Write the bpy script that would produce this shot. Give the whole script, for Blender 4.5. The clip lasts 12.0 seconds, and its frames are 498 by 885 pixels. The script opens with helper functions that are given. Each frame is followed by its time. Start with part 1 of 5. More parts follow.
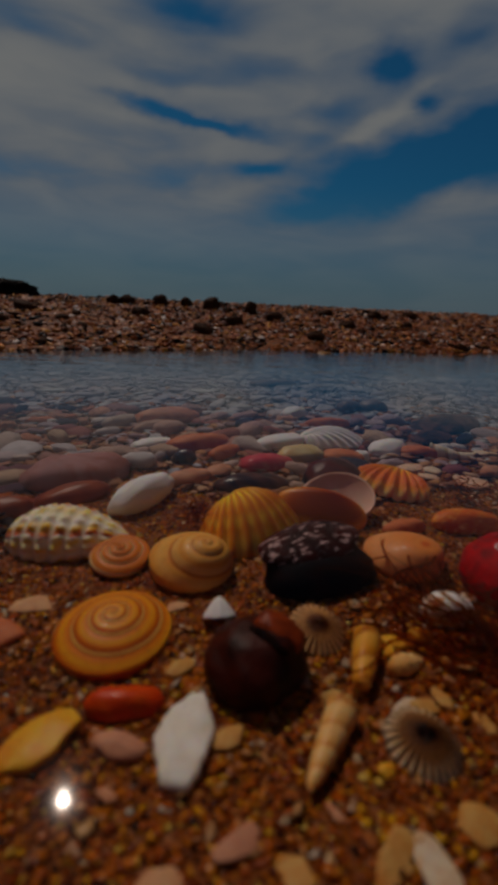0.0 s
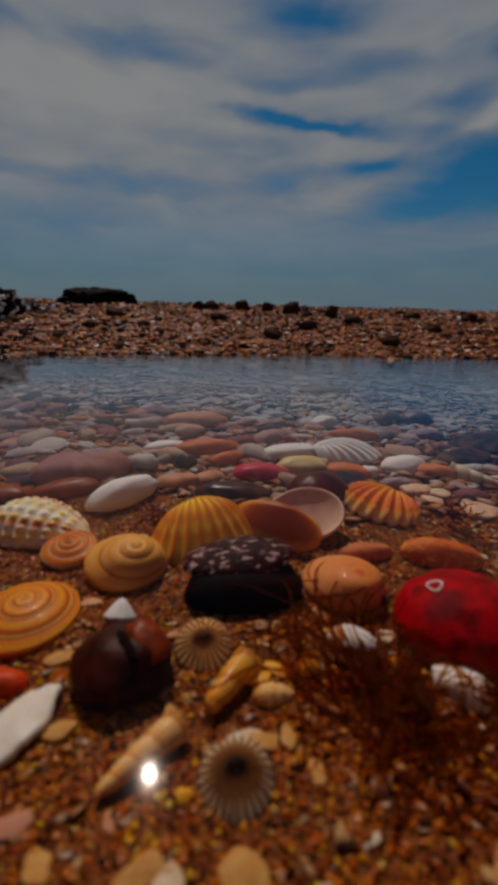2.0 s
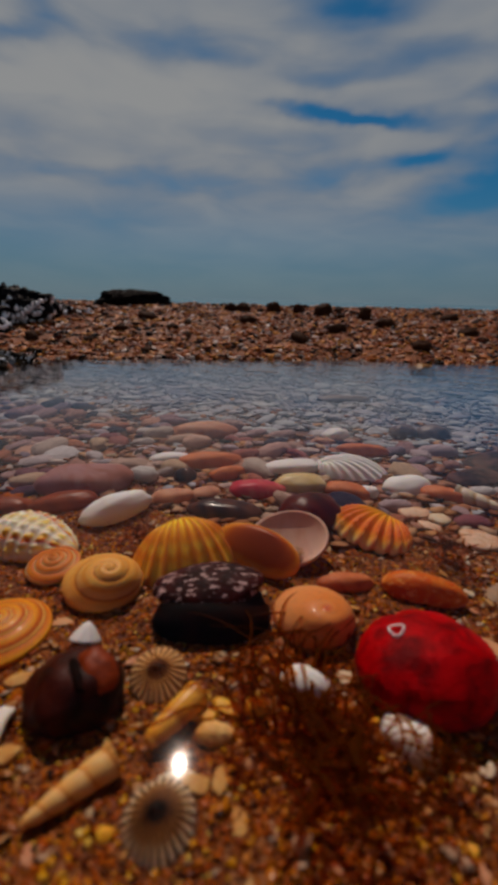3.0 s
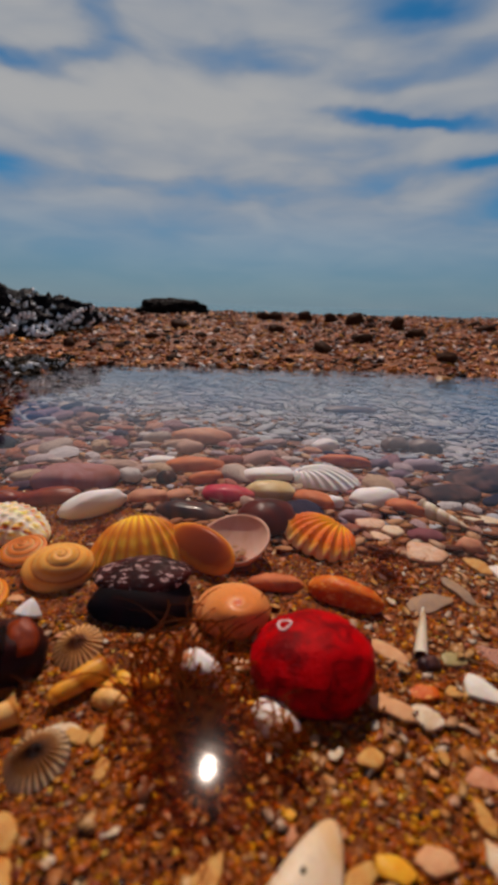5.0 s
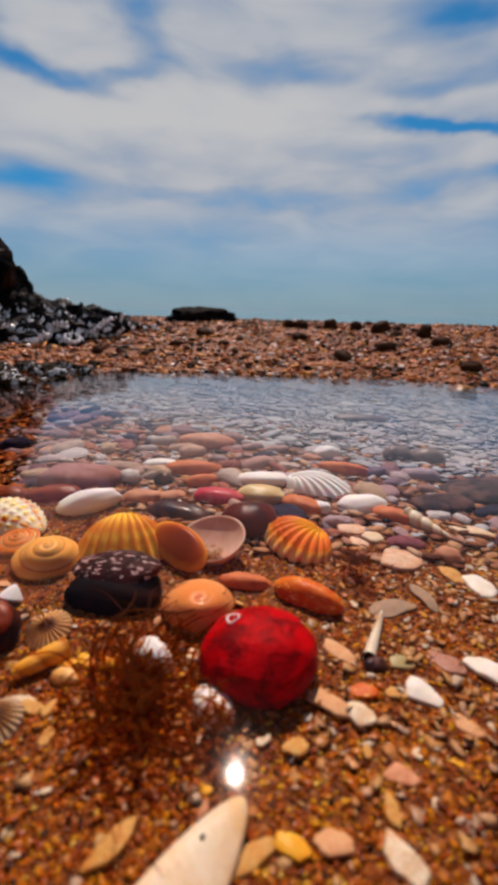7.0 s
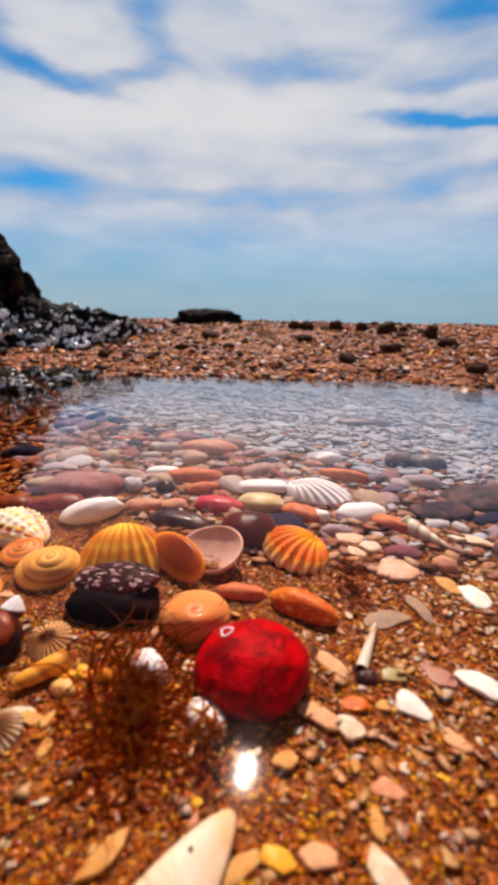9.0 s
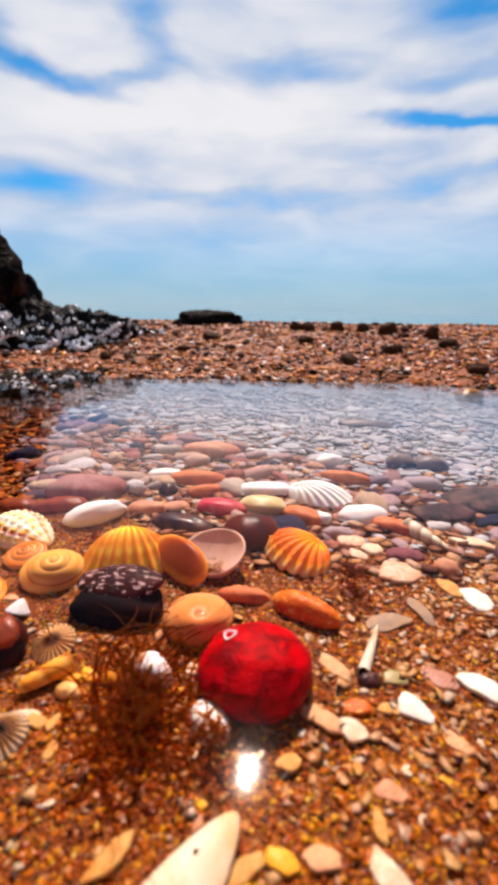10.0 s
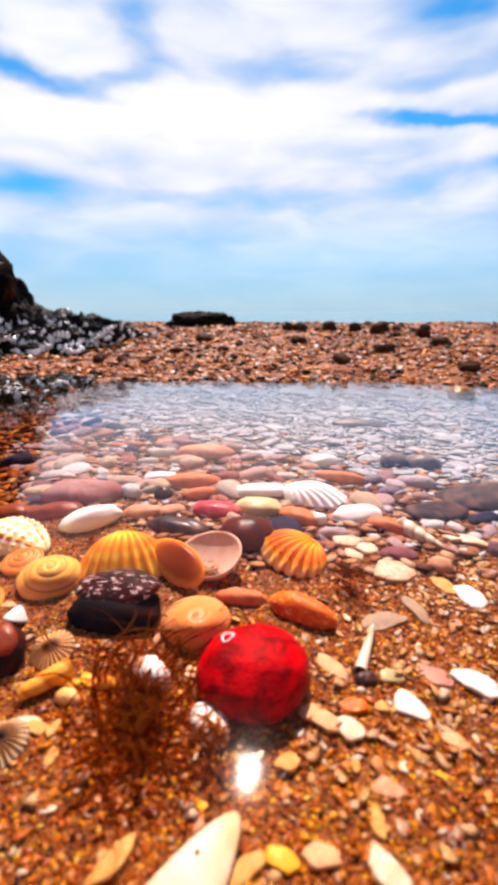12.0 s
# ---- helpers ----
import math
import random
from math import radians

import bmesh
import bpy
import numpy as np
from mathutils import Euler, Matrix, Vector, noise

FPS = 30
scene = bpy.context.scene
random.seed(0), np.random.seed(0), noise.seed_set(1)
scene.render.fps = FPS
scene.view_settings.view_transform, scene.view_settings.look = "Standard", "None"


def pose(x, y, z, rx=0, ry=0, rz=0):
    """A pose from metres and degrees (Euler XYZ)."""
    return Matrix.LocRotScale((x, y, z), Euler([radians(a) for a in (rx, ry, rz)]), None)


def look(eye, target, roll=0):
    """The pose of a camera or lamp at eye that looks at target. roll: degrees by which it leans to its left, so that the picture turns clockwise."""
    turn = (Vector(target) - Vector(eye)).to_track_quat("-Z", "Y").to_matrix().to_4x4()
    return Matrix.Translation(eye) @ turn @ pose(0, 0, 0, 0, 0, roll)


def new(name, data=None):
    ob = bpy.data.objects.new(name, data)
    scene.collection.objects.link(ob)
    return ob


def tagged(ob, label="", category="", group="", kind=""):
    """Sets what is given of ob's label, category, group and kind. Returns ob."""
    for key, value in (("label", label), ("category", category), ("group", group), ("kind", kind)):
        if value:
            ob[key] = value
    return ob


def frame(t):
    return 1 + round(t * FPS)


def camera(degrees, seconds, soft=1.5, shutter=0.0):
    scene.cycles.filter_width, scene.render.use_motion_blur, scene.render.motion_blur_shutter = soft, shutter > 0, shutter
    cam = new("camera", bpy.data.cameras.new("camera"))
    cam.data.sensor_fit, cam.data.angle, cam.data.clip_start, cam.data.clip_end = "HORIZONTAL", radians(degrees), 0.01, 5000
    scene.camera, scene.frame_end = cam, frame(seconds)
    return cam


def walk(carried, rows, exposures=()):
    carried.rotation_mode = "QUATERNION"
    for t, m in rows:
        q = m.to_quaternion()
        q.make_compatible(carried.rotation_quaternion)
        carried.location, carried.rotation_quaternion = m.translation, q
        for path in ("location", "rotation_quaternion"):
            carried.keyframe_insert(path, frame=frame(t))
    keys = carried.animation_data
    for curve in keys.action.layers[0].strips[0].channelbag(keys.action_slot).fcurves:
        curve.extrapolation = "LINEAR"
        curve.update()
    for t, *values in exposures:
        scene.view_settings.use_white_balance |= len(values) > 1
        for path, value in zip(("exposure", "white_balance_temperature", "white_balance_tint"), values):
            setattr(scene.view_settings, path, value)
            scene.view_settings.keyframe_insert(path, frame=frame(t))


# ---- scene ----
cam = camera(60.7, 12.0, soft=4.0)
cam.data.dof.use_dof, cam.data.dof.focus_distance, cam.data.dof.aperture_fstop = True, 0.34, 14.0
PATH = [
    (0, (0.086, 0.083, 0.079), (0.055, 1.985, -0.54), 2.6),
    (0.5, (0.103, 0.084, 0.08), (-0.04, 1.981, -0.538), 2.4),
    (1, (0.115, 0.09, 0.085), (-0.136, 1.975, -0.535), 2.2),
    (1.5, (0.135, 0.09, 0.084), (-0.229, 1.957, -0.534), 1.9),
    (2, (0.148, 0.092, 0.085), (-0.322, 1.934, -0.537), 1.6),
    (2.5, (0.159, 0.099, 0.093), (-0.402, 1.912, -0.539), 1.4),
    (4.5, (0.207, 0.106, 0.101), (-0.573, 1.839, -0.522), 1.6),
    (5, (0.22, 0.106, 0.105), (-0.603, 1.822, -0.509), 1.6),
    (5.5, (0.232, 0.107, 0.107), (-0.629, 1.809, -0.496), 1.8),
    (6, (0.244, 0.11, 0.107), (-0.66, 1.792, -0.486), 1.9),
    (6.5, (0.248, 0.111, 0.106), (-0.692, 1.776, -0.481), 1.7),
    (8.5, (0.256, 0.112, 0.115), (-0.74, 1.743, -0.476), 0.8),
    (9, (0.256, 0.113, 0.115), (-0.741, 1.744, -0.475), 0.8),
    (9.5, (0.255, 0.113, 0.112), (-0.745, 1.744, -0.472), 0.5),
    (10, (0.256, 0.112, 0.117), (-0.746, 1.74, -0.471), 0.6),
    (10.5, (0.256, 0.113, 0.116), (-0.754, 1.739, -0.464), 0.2),
    (11, (0.255, 0.112, 0.115), (-0.758, 1.738, -0.461), 0.1),
    (11.5, (0.252, 0.115, 0.114), (-0.753, 1.746, -0.461), -0.1),
    (12, (0.257, 0.111, 0.119), (-0.725, 1.752, -0.468), -0.2),
]
FADE = [(0, -1.57), (1, -1.19), (2.5, -0.75), (4.5, -0.17), (5.5, 0.05), (6.5, 0.29), (8.5, 0.69), (9.5, 0.97), (10.5, 1.2), (12, 1.4)]
EXPOSURES = [(t, stops, 6500, 22 + 0.7 * t) for t, stops in FADE]
walk(cam, [(t, look(eye, target, roll)) for t, eye, target, roll in PATH], EXPOSURES)

# ---- light ----
SUN_AZ, SUN_EL = radians(-31.2), radians(55.0)      # azimuth from +y towards +x
sun_way = Vector((math.sin(SUN_AZ) * math.cos(SUN_EL), math.cos(SUN_AZ) * math.cos(SUN_EL), math.sin(SUN_EL)))
sun_data = bpy.data.lights.new("sun", "SUN")
sun_data.energy, sun_data.angle, sun_data.color = 3.5, radians(0.53), (1.0, 0.86, 0.66)
sun = new("sun", sun_data)
sun.matrix_world = look(sun_way * 20, (0, 0, 0))


# ---- node helpers ----
def sock(tree, node, name, value):
    if isinstance(value, bpy.types.NodeSocket):
        tree.links.new(value, node.inputs[name])
    else:
        node.inputs[name].default_value = value


def calc(tree, op, a, b=0.0, c=0.0, clamp=False):
    n = tree.nodes.new("ShaderNodeMath")
    n.operation, n.use_clamp = op, clamp
    for i, v in enumerate((a, b, c)):
        sock(tree, n, i, v)
    return n.outputs[0]


def smooth(tree, x, lo, hi, out0=0.0, out1=1.0):
    n = tree.nodes.new("ShaderNodeMapRange")
    n.interpolation_type = "SMOOTHSTEP"
    for i, v in enumerate((x, lo, hi, out0, out1)):
        sock(tree, n, i, v)
    return n.outputs[0]


def grain(tree, vec, scale, detail=3.0, rough=0.55, distort=0.0, out=0):
    n = tree.nodes.new("ShaderNodeTexNoise")
    if vec is not None:
        tree.links.new(vec, n.inputs["Vector"])
    n.inputs["Scale"].default_value, n.inputs["Detail"].default_value = scale, detail
    n.inputs["Roughness"].default_value, n.inputs["Distortion"].default_value = rough, distort
    return n.outputs[out]


def cells(tree, vec, scale, feature="F1", out="Distance", jitter=1.0):
    n = tree.nodes.new("ShaderNodeTexVoronoi")
    n.feature = feature
    if vec is not None:
        tree.links.new(vec, n.inputs["Vector"])
    n.inputs["Scale"].default_value, n.inputs["Randomness"].default_value = scale, jitter
    return n.outputs[out]


def ramp(tree, fac, stops, mode="LINEAR"):
    n = tree.nodes.new("ShaderNodeValToRGB")
    n.color_ramp.interpolation = mode
    el = n.color_ramp.elements
    while len(el) < len(stops):
        el.new(0.5)
    for e, (p, c) in zip(el, stops):
        e.position, e.color = p, (*c, 1)
    sock(tree, n, 0, fac)
    return n.outputs[0]


def mixc(tree, fac, a, b, mode="MIX"):
    n = tree.nodes.new("ShaderNodeMix")
    n.data_type, n.blend_type = "RGBA", mode
    sock(tree, n, 0, fac)
    for i, v in ((6, a), (7, b)):
        sock(tree, n, i, v if isinstance(v, bpy.types.NodeSocket) else (*v, 1))
    return n.outputs[2]


def scaled(tree, vec, s):
    n = tree.nodes.new("ShaderNodeMapping")
    tree.links.new(vec, n.inputs[0])
    n.inputs["Scale"].default_value = s
    return n.outputs[0]


def deep(c, k=0.85, p=1.4):
    """A wet surface: darker and fuller than the dry colour; greys and whites stay neutral."""
    w = min(1.0, (1 - min(c) / max(c)) / 0.5)
    r, g, b = (k * v ** p for v in c)
    return r, g * (1 - 0.128 * w), b * (1 - 0.36 * w)


def tree_of(name):
    m = bpy.data.materials.new(name)
    m.use_nodes = True
    t = m.node_tree
    t.nodes.clear()
    return m, t, t.nodes.new("ShaderNodeOutputMaterial")


def coords(tree, which="Object"):
    return tree.nodes.new("ShaderNodeTexCoord").outputs[which]


def bump(tree, height, strength=0.5, distance=0.001, under=None):
    n = tree.nodes.new("ShaderNodeBump")
    n.inputs["Strength"].default_value, n.inputs["Distance"].default_value = strength, distance
    tree.links.new(height, n.inputs["Height"])
    if under is not None:
        tree.links.new(under, n.inputs["Normal"])
    return n.outputs[0]


def principled(tree, out, base, rough=0.5, normal=None, spec=0.4, coat=0.0, sss=0.0, metal=0.0):
    n = tree.nodes.new("ShaderNodeBsdfPrincipled")
    sock(tree, n, "Base Color", base if isinstance(base, bpy.types.NodeSocket) else (*base, 1))
    sock(tree, n, "Roughness", rough)
    sock(tree, n, "Specular IOR Level", spec)
    sock(tree, n, "Coat Weight", coat)
    sock(tree, n, "Metallic", metal)
    n.inputs["Coat Roughness"].default_value = 0.12
    if normal is not None:
        tree.links.new(normal, n.inputs["Normal"])
    if sss:
        n.inputs["Subsurface Weight"].default_value = sss
        n.inputs["Subsurface Radius"].default_value = (0.006, 0.003, 0.0014)
    tree.links.new(n.outputs[0], out.inputs[0])
    return n


# ---- sky ----
world = bpy.data.worlds.new("sky")
scene.world = world
world.use_nodes = True
wt = world.node_tree
wt.nodes.clear()
w_out = wt.nodes.new("ShaderNodeOutputWorld")
w_bg = wt.nodes.new("ShaderNodeBackground")
wt.links.new(w_bg.outputs[0], w_out.inputs[0])
w_sky = wt.nodes.new("ShaderNodeTexSky")
w_sky.sky_type, w_sky.sun_disc = "NISHITA", False
w_sky.sun_elevation, w_sky.sun_rotation = SUN_EL, SUN_AZ
w_sky.air_density, w_sky.dust_density, w_sky.ozone_density = 1.0, 0.4, 3.0
way = coords(wt, "Generated")
w_sep = wt.nodes.new("ShaderNodeSeparateXYZ")
wt.links.new(way, w_sep.inputs[0])
wx, wy, wz = w_sep.outputs
azim = calc(wt, "MULTIPLY", calc(wt, "ARCTAN2", wx, wy), 57.2958)
elev = calc(wt, "MULTIPLY", calc(wt, "ARCSINE", wz), 57.2958)
flat_way = scaled(wt, way, (1.0, 1.0, 3.6))
billow = grain(wt, flat_way, 2.3, 3.0, 0.45, 0.4)
wisp = grain(wt, flat_way, 6.0, 3.5, 0.45, 0.5)
fray = grain(wt, scaled(wt, way, (1.0, 1.0, 2.0)), 8.0, 3.0, 0.5)
sway = grain(wt, scaled(wt, way, (1.0, 1.0, 2.0)), 6.0, 4.0, 0.55)
# the clouds' own frame: azimuth and elevation, frayed at two scales
az_cloud = calc(wt, "ADD", azim, calc(wt, "MULTIPLY", calc(wt, "SUBTRACT", sway, 0.5), 7.0))
el_cloud = calc(wt, "ADD", elev, calc(wt, "MULTIPLY", calc(wt, "SUBTRACT", fray, 0.5), 3.4))


def gap(az, el, half_az, half_el, slope):
    """A patch of sky, frayed and soft all round, in degrees."""
    da = calc(wt, "SUBTRACT", az_cloud, az)
    de = calc(wt, "SUBTRACT", calc(wt, "SUBTRACT", el_cloud, el), calc(wt, "MULTIPLY", da, slope))
    r = calc(wt, "ADD", calc(wt, "POWER", calc(wt, "ABSOLUTE", calc(wt, "DIVIDE", da, half_az)), 2.0), calc(wt, "POWER", calc(wt, "ABSOLUTE", calc(wt, "DIVIDE", de, half_el)), 2.0))
    return calc(wt, "EXPONENT", calc(wt, "MULTIPLY", r, -1.0))


cover = calc(wt, "ADD", 0.84, calc(wt, "ADD", calc(wt, "MULTIPLY", calc(wt, "SUBTRACT", billow, 0.5), 0.7), calc(wt, "MULTIPLY", calc(wt, "SUBTRACT", wisp, 0.5), 0.62)))
for az, el, ha, he, slope, weight in (
    (16.5, 14.8, 10, 3.0, 0.16, 1.15), (6, 17.0, 3.0, 1.3, 0.1, 0.30), (24, 18.0, 5, 2.4, 0.1, 0.7), (12.9, 23.6, 2.6, 1.5, 0.0, 0.70), (20, 24.4, 3.5, 2.0, 0.0, 0.45), (16.5, 20.4, 2.0, 0.8, 0.1, 0.55),
    (6.5, 20.0, 4.5, 1.3, 0.0, 0.34), (-9.5, 18.8, 7.5, 0.62, -0.09, 0.85), (-0.8, 14.6, 4.0, 0.9, 0.05, 0.60), (5, 11.2, 9, 1.7, 0.06, 0.45), (-9.5, 27.4, 6.0, 1.4, -0.12, 0.42),
    (-26, 24.2, 8.0, 1.1, -0.10, 0.32), (-54.5, 22.4, 7.0, 0.8, -0.12, 0.62), (-45, 23.2, 4.5, 0.9, 0.22, 0.42), (-42.3, 27.0, 1.8, 2.4, 0.0, 0.32), (-58, 25.3, 2.5, 1.5, 0.0, 0.45),
    (-57, 13.2, 7.0, 1.3, -0.05, 0.40), (-9.2, 13.6, 5.5, 1.4, 0.05, 0.36), (-12, 22.1, 6.0, 0.8, 0.0, 0.24), (-30, 12.6, 13.0, 1.0, 0.0, 0.22), (-4, 23.0, 9.0, 0.9, -0.05, 0.20),
):
    cover = calc(wt, "SUBTRACT", cover, calc(wt, "MULTIPLY", gap(az, el, ha, he, slope), weight))
cover = calc(wt, "ADD", cover, calc(wt, "MULTIPLY", gap(-33, 21.0, 18, 2.6, 0.12), 0.30))
cover = calc(wt, "ADD", cover, calc(wt, "MULTIPLY", gap(10, 18.4, 6, 1.0, 0.45), 0.35))
cloud = calc(wt, "MULTIPLY", smooth(wt, cover, 0.20, 0.88), calc(wt, "MULTIPLY", smooth(wt, elev, 2.0, 14.0, 0.22, 1.0), smooth(wt, elev, 29.0, 38.0, 1.0, 0.14)))
blue = mixc(wt, 1.0, w_sky.outputs[0], (0.006, 0.041, 0.052), "MULTIPLY")
haze = mixc(wt, smooth(wt, elev, 0.0, 14.0, 0.75, 0.0), blue, (0.152, 0.220, 0.262))
white = mixc(wt, smooth(wt, cover, 0.62, 1.12), (0.232, 0.298, 0.336), (0.372, 0.414, 0.388))
wt.links.new(mixc(wt, cloud, haze, white), w_bg.inputs[0])
w_bg.inputs[1].default_value = 1.0


# ---- materials ----
def water_material():
    m, t, out = tree_of("pool_water")
    pos = coords(t)
    slow = grain(t, scaled(t, pos, (1, 2.2, 1)), 9.0, 2.0, 0.5)
    fine = grain(t, scaled(t, pos, (1, 2.6, 1)), 42.0, 2.0, 0.5)
    h = calc(t, "ADD", slow, calc(t, "MULTIPLY", fine, 0.12))
    nrm = bump(t, h, 0.06, 0.004)
    far = t.nodes.new("ShaderNodeSeparateXYZ")
    t.links.new(pos, far.inputs[0])
    ripple = grain(t, scaled(t, pos, (1, 3.2, 1)), 16.0, 3.0, 0.5)
    fres = t.nodes.new("ShaderNodeFresnel")
    fres.inputs[0].default_value = 1.33
    t.links.new(nrm, fres.inputs["Normal"])
    nrm = bump(t, calc(t, "MULTIPLY", ripple, smooth(t, far.outputs[1], 0.42, 0.80)), 0.22, 0.008, nrm)
    # a polarised view: little glare looking down, full mirror at a glance
    share = calc(t, "ADD", calc(t, "MULTIPLY", calc(t, "POWER", calc(t, "SUBTRACT", fres.outputs[0], 0.020, clamp=True), 1.4), 2.5), 0.0025, clamp=True)
    clear = t.nodes.new("ShaderNodeBsdfTransparent")
    clear.inputs[0].default_value = (0.94, 0.955, 0.955, 1)
    gloss = t.nodes.new("ShaderNodeBsdfGlossy")
    gloss.distribution = "GGX"
    gloss.inputs["Roughness"].default_value = 0.060
    t.links.new(nrm, gloss.inputs["Normal"])
    mix = t.nodes.new("ShaderNodeMixShader")
    for i, sk in enumerate((share, clear.outputs[0], gloss.outputs[0])):
        t.links.new(sk, mix.inputs[i])
    t.links.new(mix.outputs[0], out.inputs[0])
    return m


def sea_material():
    m, t, out = tree_of("sea_water")
    pos = coords(t)
    h = grain(t, scaled(t, pos, (0.4, 1, 1)), 0.8, 5.0, 0.6)
    principled(t, out, mixc(t, h, (0.07, 0.17, 0.20), (0.11, 0.23, 0.26)), 0.12, bump(t, h, 0.15, 0.10), 0.5)
    return m


def sand_material():
    m, t, out = tree_of("shell_sand")
    pos = coords(t)
    c = grain(t, pos, 900, 3.0, 0.7)
    big = grain(t, pos, 38, 4.0, 0.6)
    spots = cells(t, pos, 520, out="Color")
    col = ramp(t, c, [(0.30, (0.050, 0.009, 0.001)), (0.45, (0.16, 0.032, 0.001)), (0.56, (0.28, 0.065, 0.002)), (0.72, (0.46, 0.14, 0.006))])
    col = mixc(t, smooth(t, big, 0.35, 0.7, 0.0, 0.55), col, (0.08, 0.020, 0.003))
    hsv = t.nodes.new("ShaderNodeSeparateColor")
    t.links.new(spots, hsv.inputs[0])
    col = mixc(t, smooth(t, hsv.outputs[0], 0.80, 0.9, 0.0, 0.5), col, (0.44, 0.18, 0.07))
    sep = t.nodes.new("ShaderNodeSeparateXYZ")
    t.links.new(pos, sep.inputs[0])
    # grey-blue painted into the far bed for the pale sky reflected there
    sky_tint = calc(t, "MULTIPLY", smooth(t, sep.outputs[1], 0.44, 0.62), smooth(t, sep.outputs[2], 0.0, -0.006))
    sky_tint = calc(t, "MULTIPLY", sky_tint, smooth(t, sep.outputs[1], 1.15, 1.30, 1.0, 0.0))
    # left out of the wedge where the boulder's reflection lies
    sky_tint = calc(t, "MULTIPLY", sky_tint, smooth(t, calc(t, "ADD", sep.outputs[0], calc(t, "MULTIPLY", sep.outputs[1], 1.25)), 0.25, 0.31))
    sky_tint = calc(t, "MULTIPLY", sky_tint, smooth(t, sep.outputs[0], 0.75, 1.2, 1.0, 0.0))
    col = mixc(t, sky_tint, col, mixc(t, big, (0.28, 0.31, 0.38), (0.40, 0.44, 0.51)))
    nrm = bump(t, cells(t, pos, 520), 0.8, 0.0012, bump(t, c, 0.6, 0.0008))
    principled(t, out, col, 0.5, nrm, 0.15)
    return m


def chips_material(name, stops, rough=0.45, scale=300, spec=0.15, wet=0.7, full=1.4):
    """Loose chips: one colour each, with fine mottling."""
    stops = [(p, deep(c, wet, full)) for p, c in stops]
    m, t, out = tree_of(name)
    geo = t.nodes.new("ShaderNodeNewGeometry")
    pos = coords(t)
    col = ramp(t, geo.outputs["Random Per Island"], stops)
    n = grain(t, pos, scale, 4.0, 0.6)
    col = mixc(t, smooth(t, n, 0.35, 0.75, 0.0, 0.55), col, mixc(t, 1.0, col, (0.52, 0.36, 0.20), "MULTIPLY"))
    principled(t, out, col, rough, bump(t, n, 0.4, 0.0006), spec)
    return m


def pebble_material(name, stops, rough=0.6, veins=0.75, spec=0.08):
    """Wave-worn stones: one colour each, mottled and finely pitted."""
    stops = [(p, deep(c, 0.84, 1.32)) for p, c in stops]
    m, t, out = tree_of(name)
    info = t.nodes.new("ShaderNodeObjectInfo")
    pos = coords(t)
    col = ramp(t, info.outputs["Random"], stops)
    blot = grain(t, pos, 70, 4.0, 0.6, 0.6)
    fine = grain(t, pos, 520, 3.0, 0.65)
    col = mixc(t, smooth(t, blot, 0.42, 0.72, 0.0, veins), col, mixc(t, 1.0, col, (0.42, 0.32, 0.34), "MULTIPLY"))
    col = mixc(t, smooth(t, fine, 0.55, 0.8, 0.0, 0.35), col, (0.75, 0.62, 0.52))
    principled(t, out, col, rough, bump(t, fine, 0.5, 0.0007, bump(t, blot, 0.5, 0.002)), spec)
    return m


def plain_stone(name, a, b, rough=0.4, scale=60, spec=0.4, coat=0.0, pit=0.25, speck=None, sss=0.0):
    """One stone or smooth shell: two colours in soft blotches, fine pits, and specks of a third."""
    a, b = deep(a, 0.92, 1.3), deep(b, 0.92, 1.3)
    m, t, out = tree_of(name)
    pos = coords(t)
    blot = grain(t, pos, scale, 5.0, 0.6, 0.8)
    fine = grain(t, pos, 700, 3.0, 0.65)
    col = mixc(t, smooth(t, blot, 0.35, 0.68), a, b)
    if speck:
        d = grain(t, scaled(t, pos, (0.45, 1.2, 1.0)), speck[1], 2.0, 0.5)
        col = mixc(t, smooth(t, d, 0.58, 0.65, 0.0, 0.9), col, speck[0])
    col = mixc(t, smooth(t, fine, 0.5, 0.8, 0.0, 0.25), col, mixc(t, 1.0, col, (0.5, 0.45, 0.4), "MULTIPLY"))
    principled(t, out, col, rough, bump(t, fine, pit, 0.0006), spec * 0.45, coat * 0.25, 0.3 if max(a) > 0.3 else 0.0)
    return m


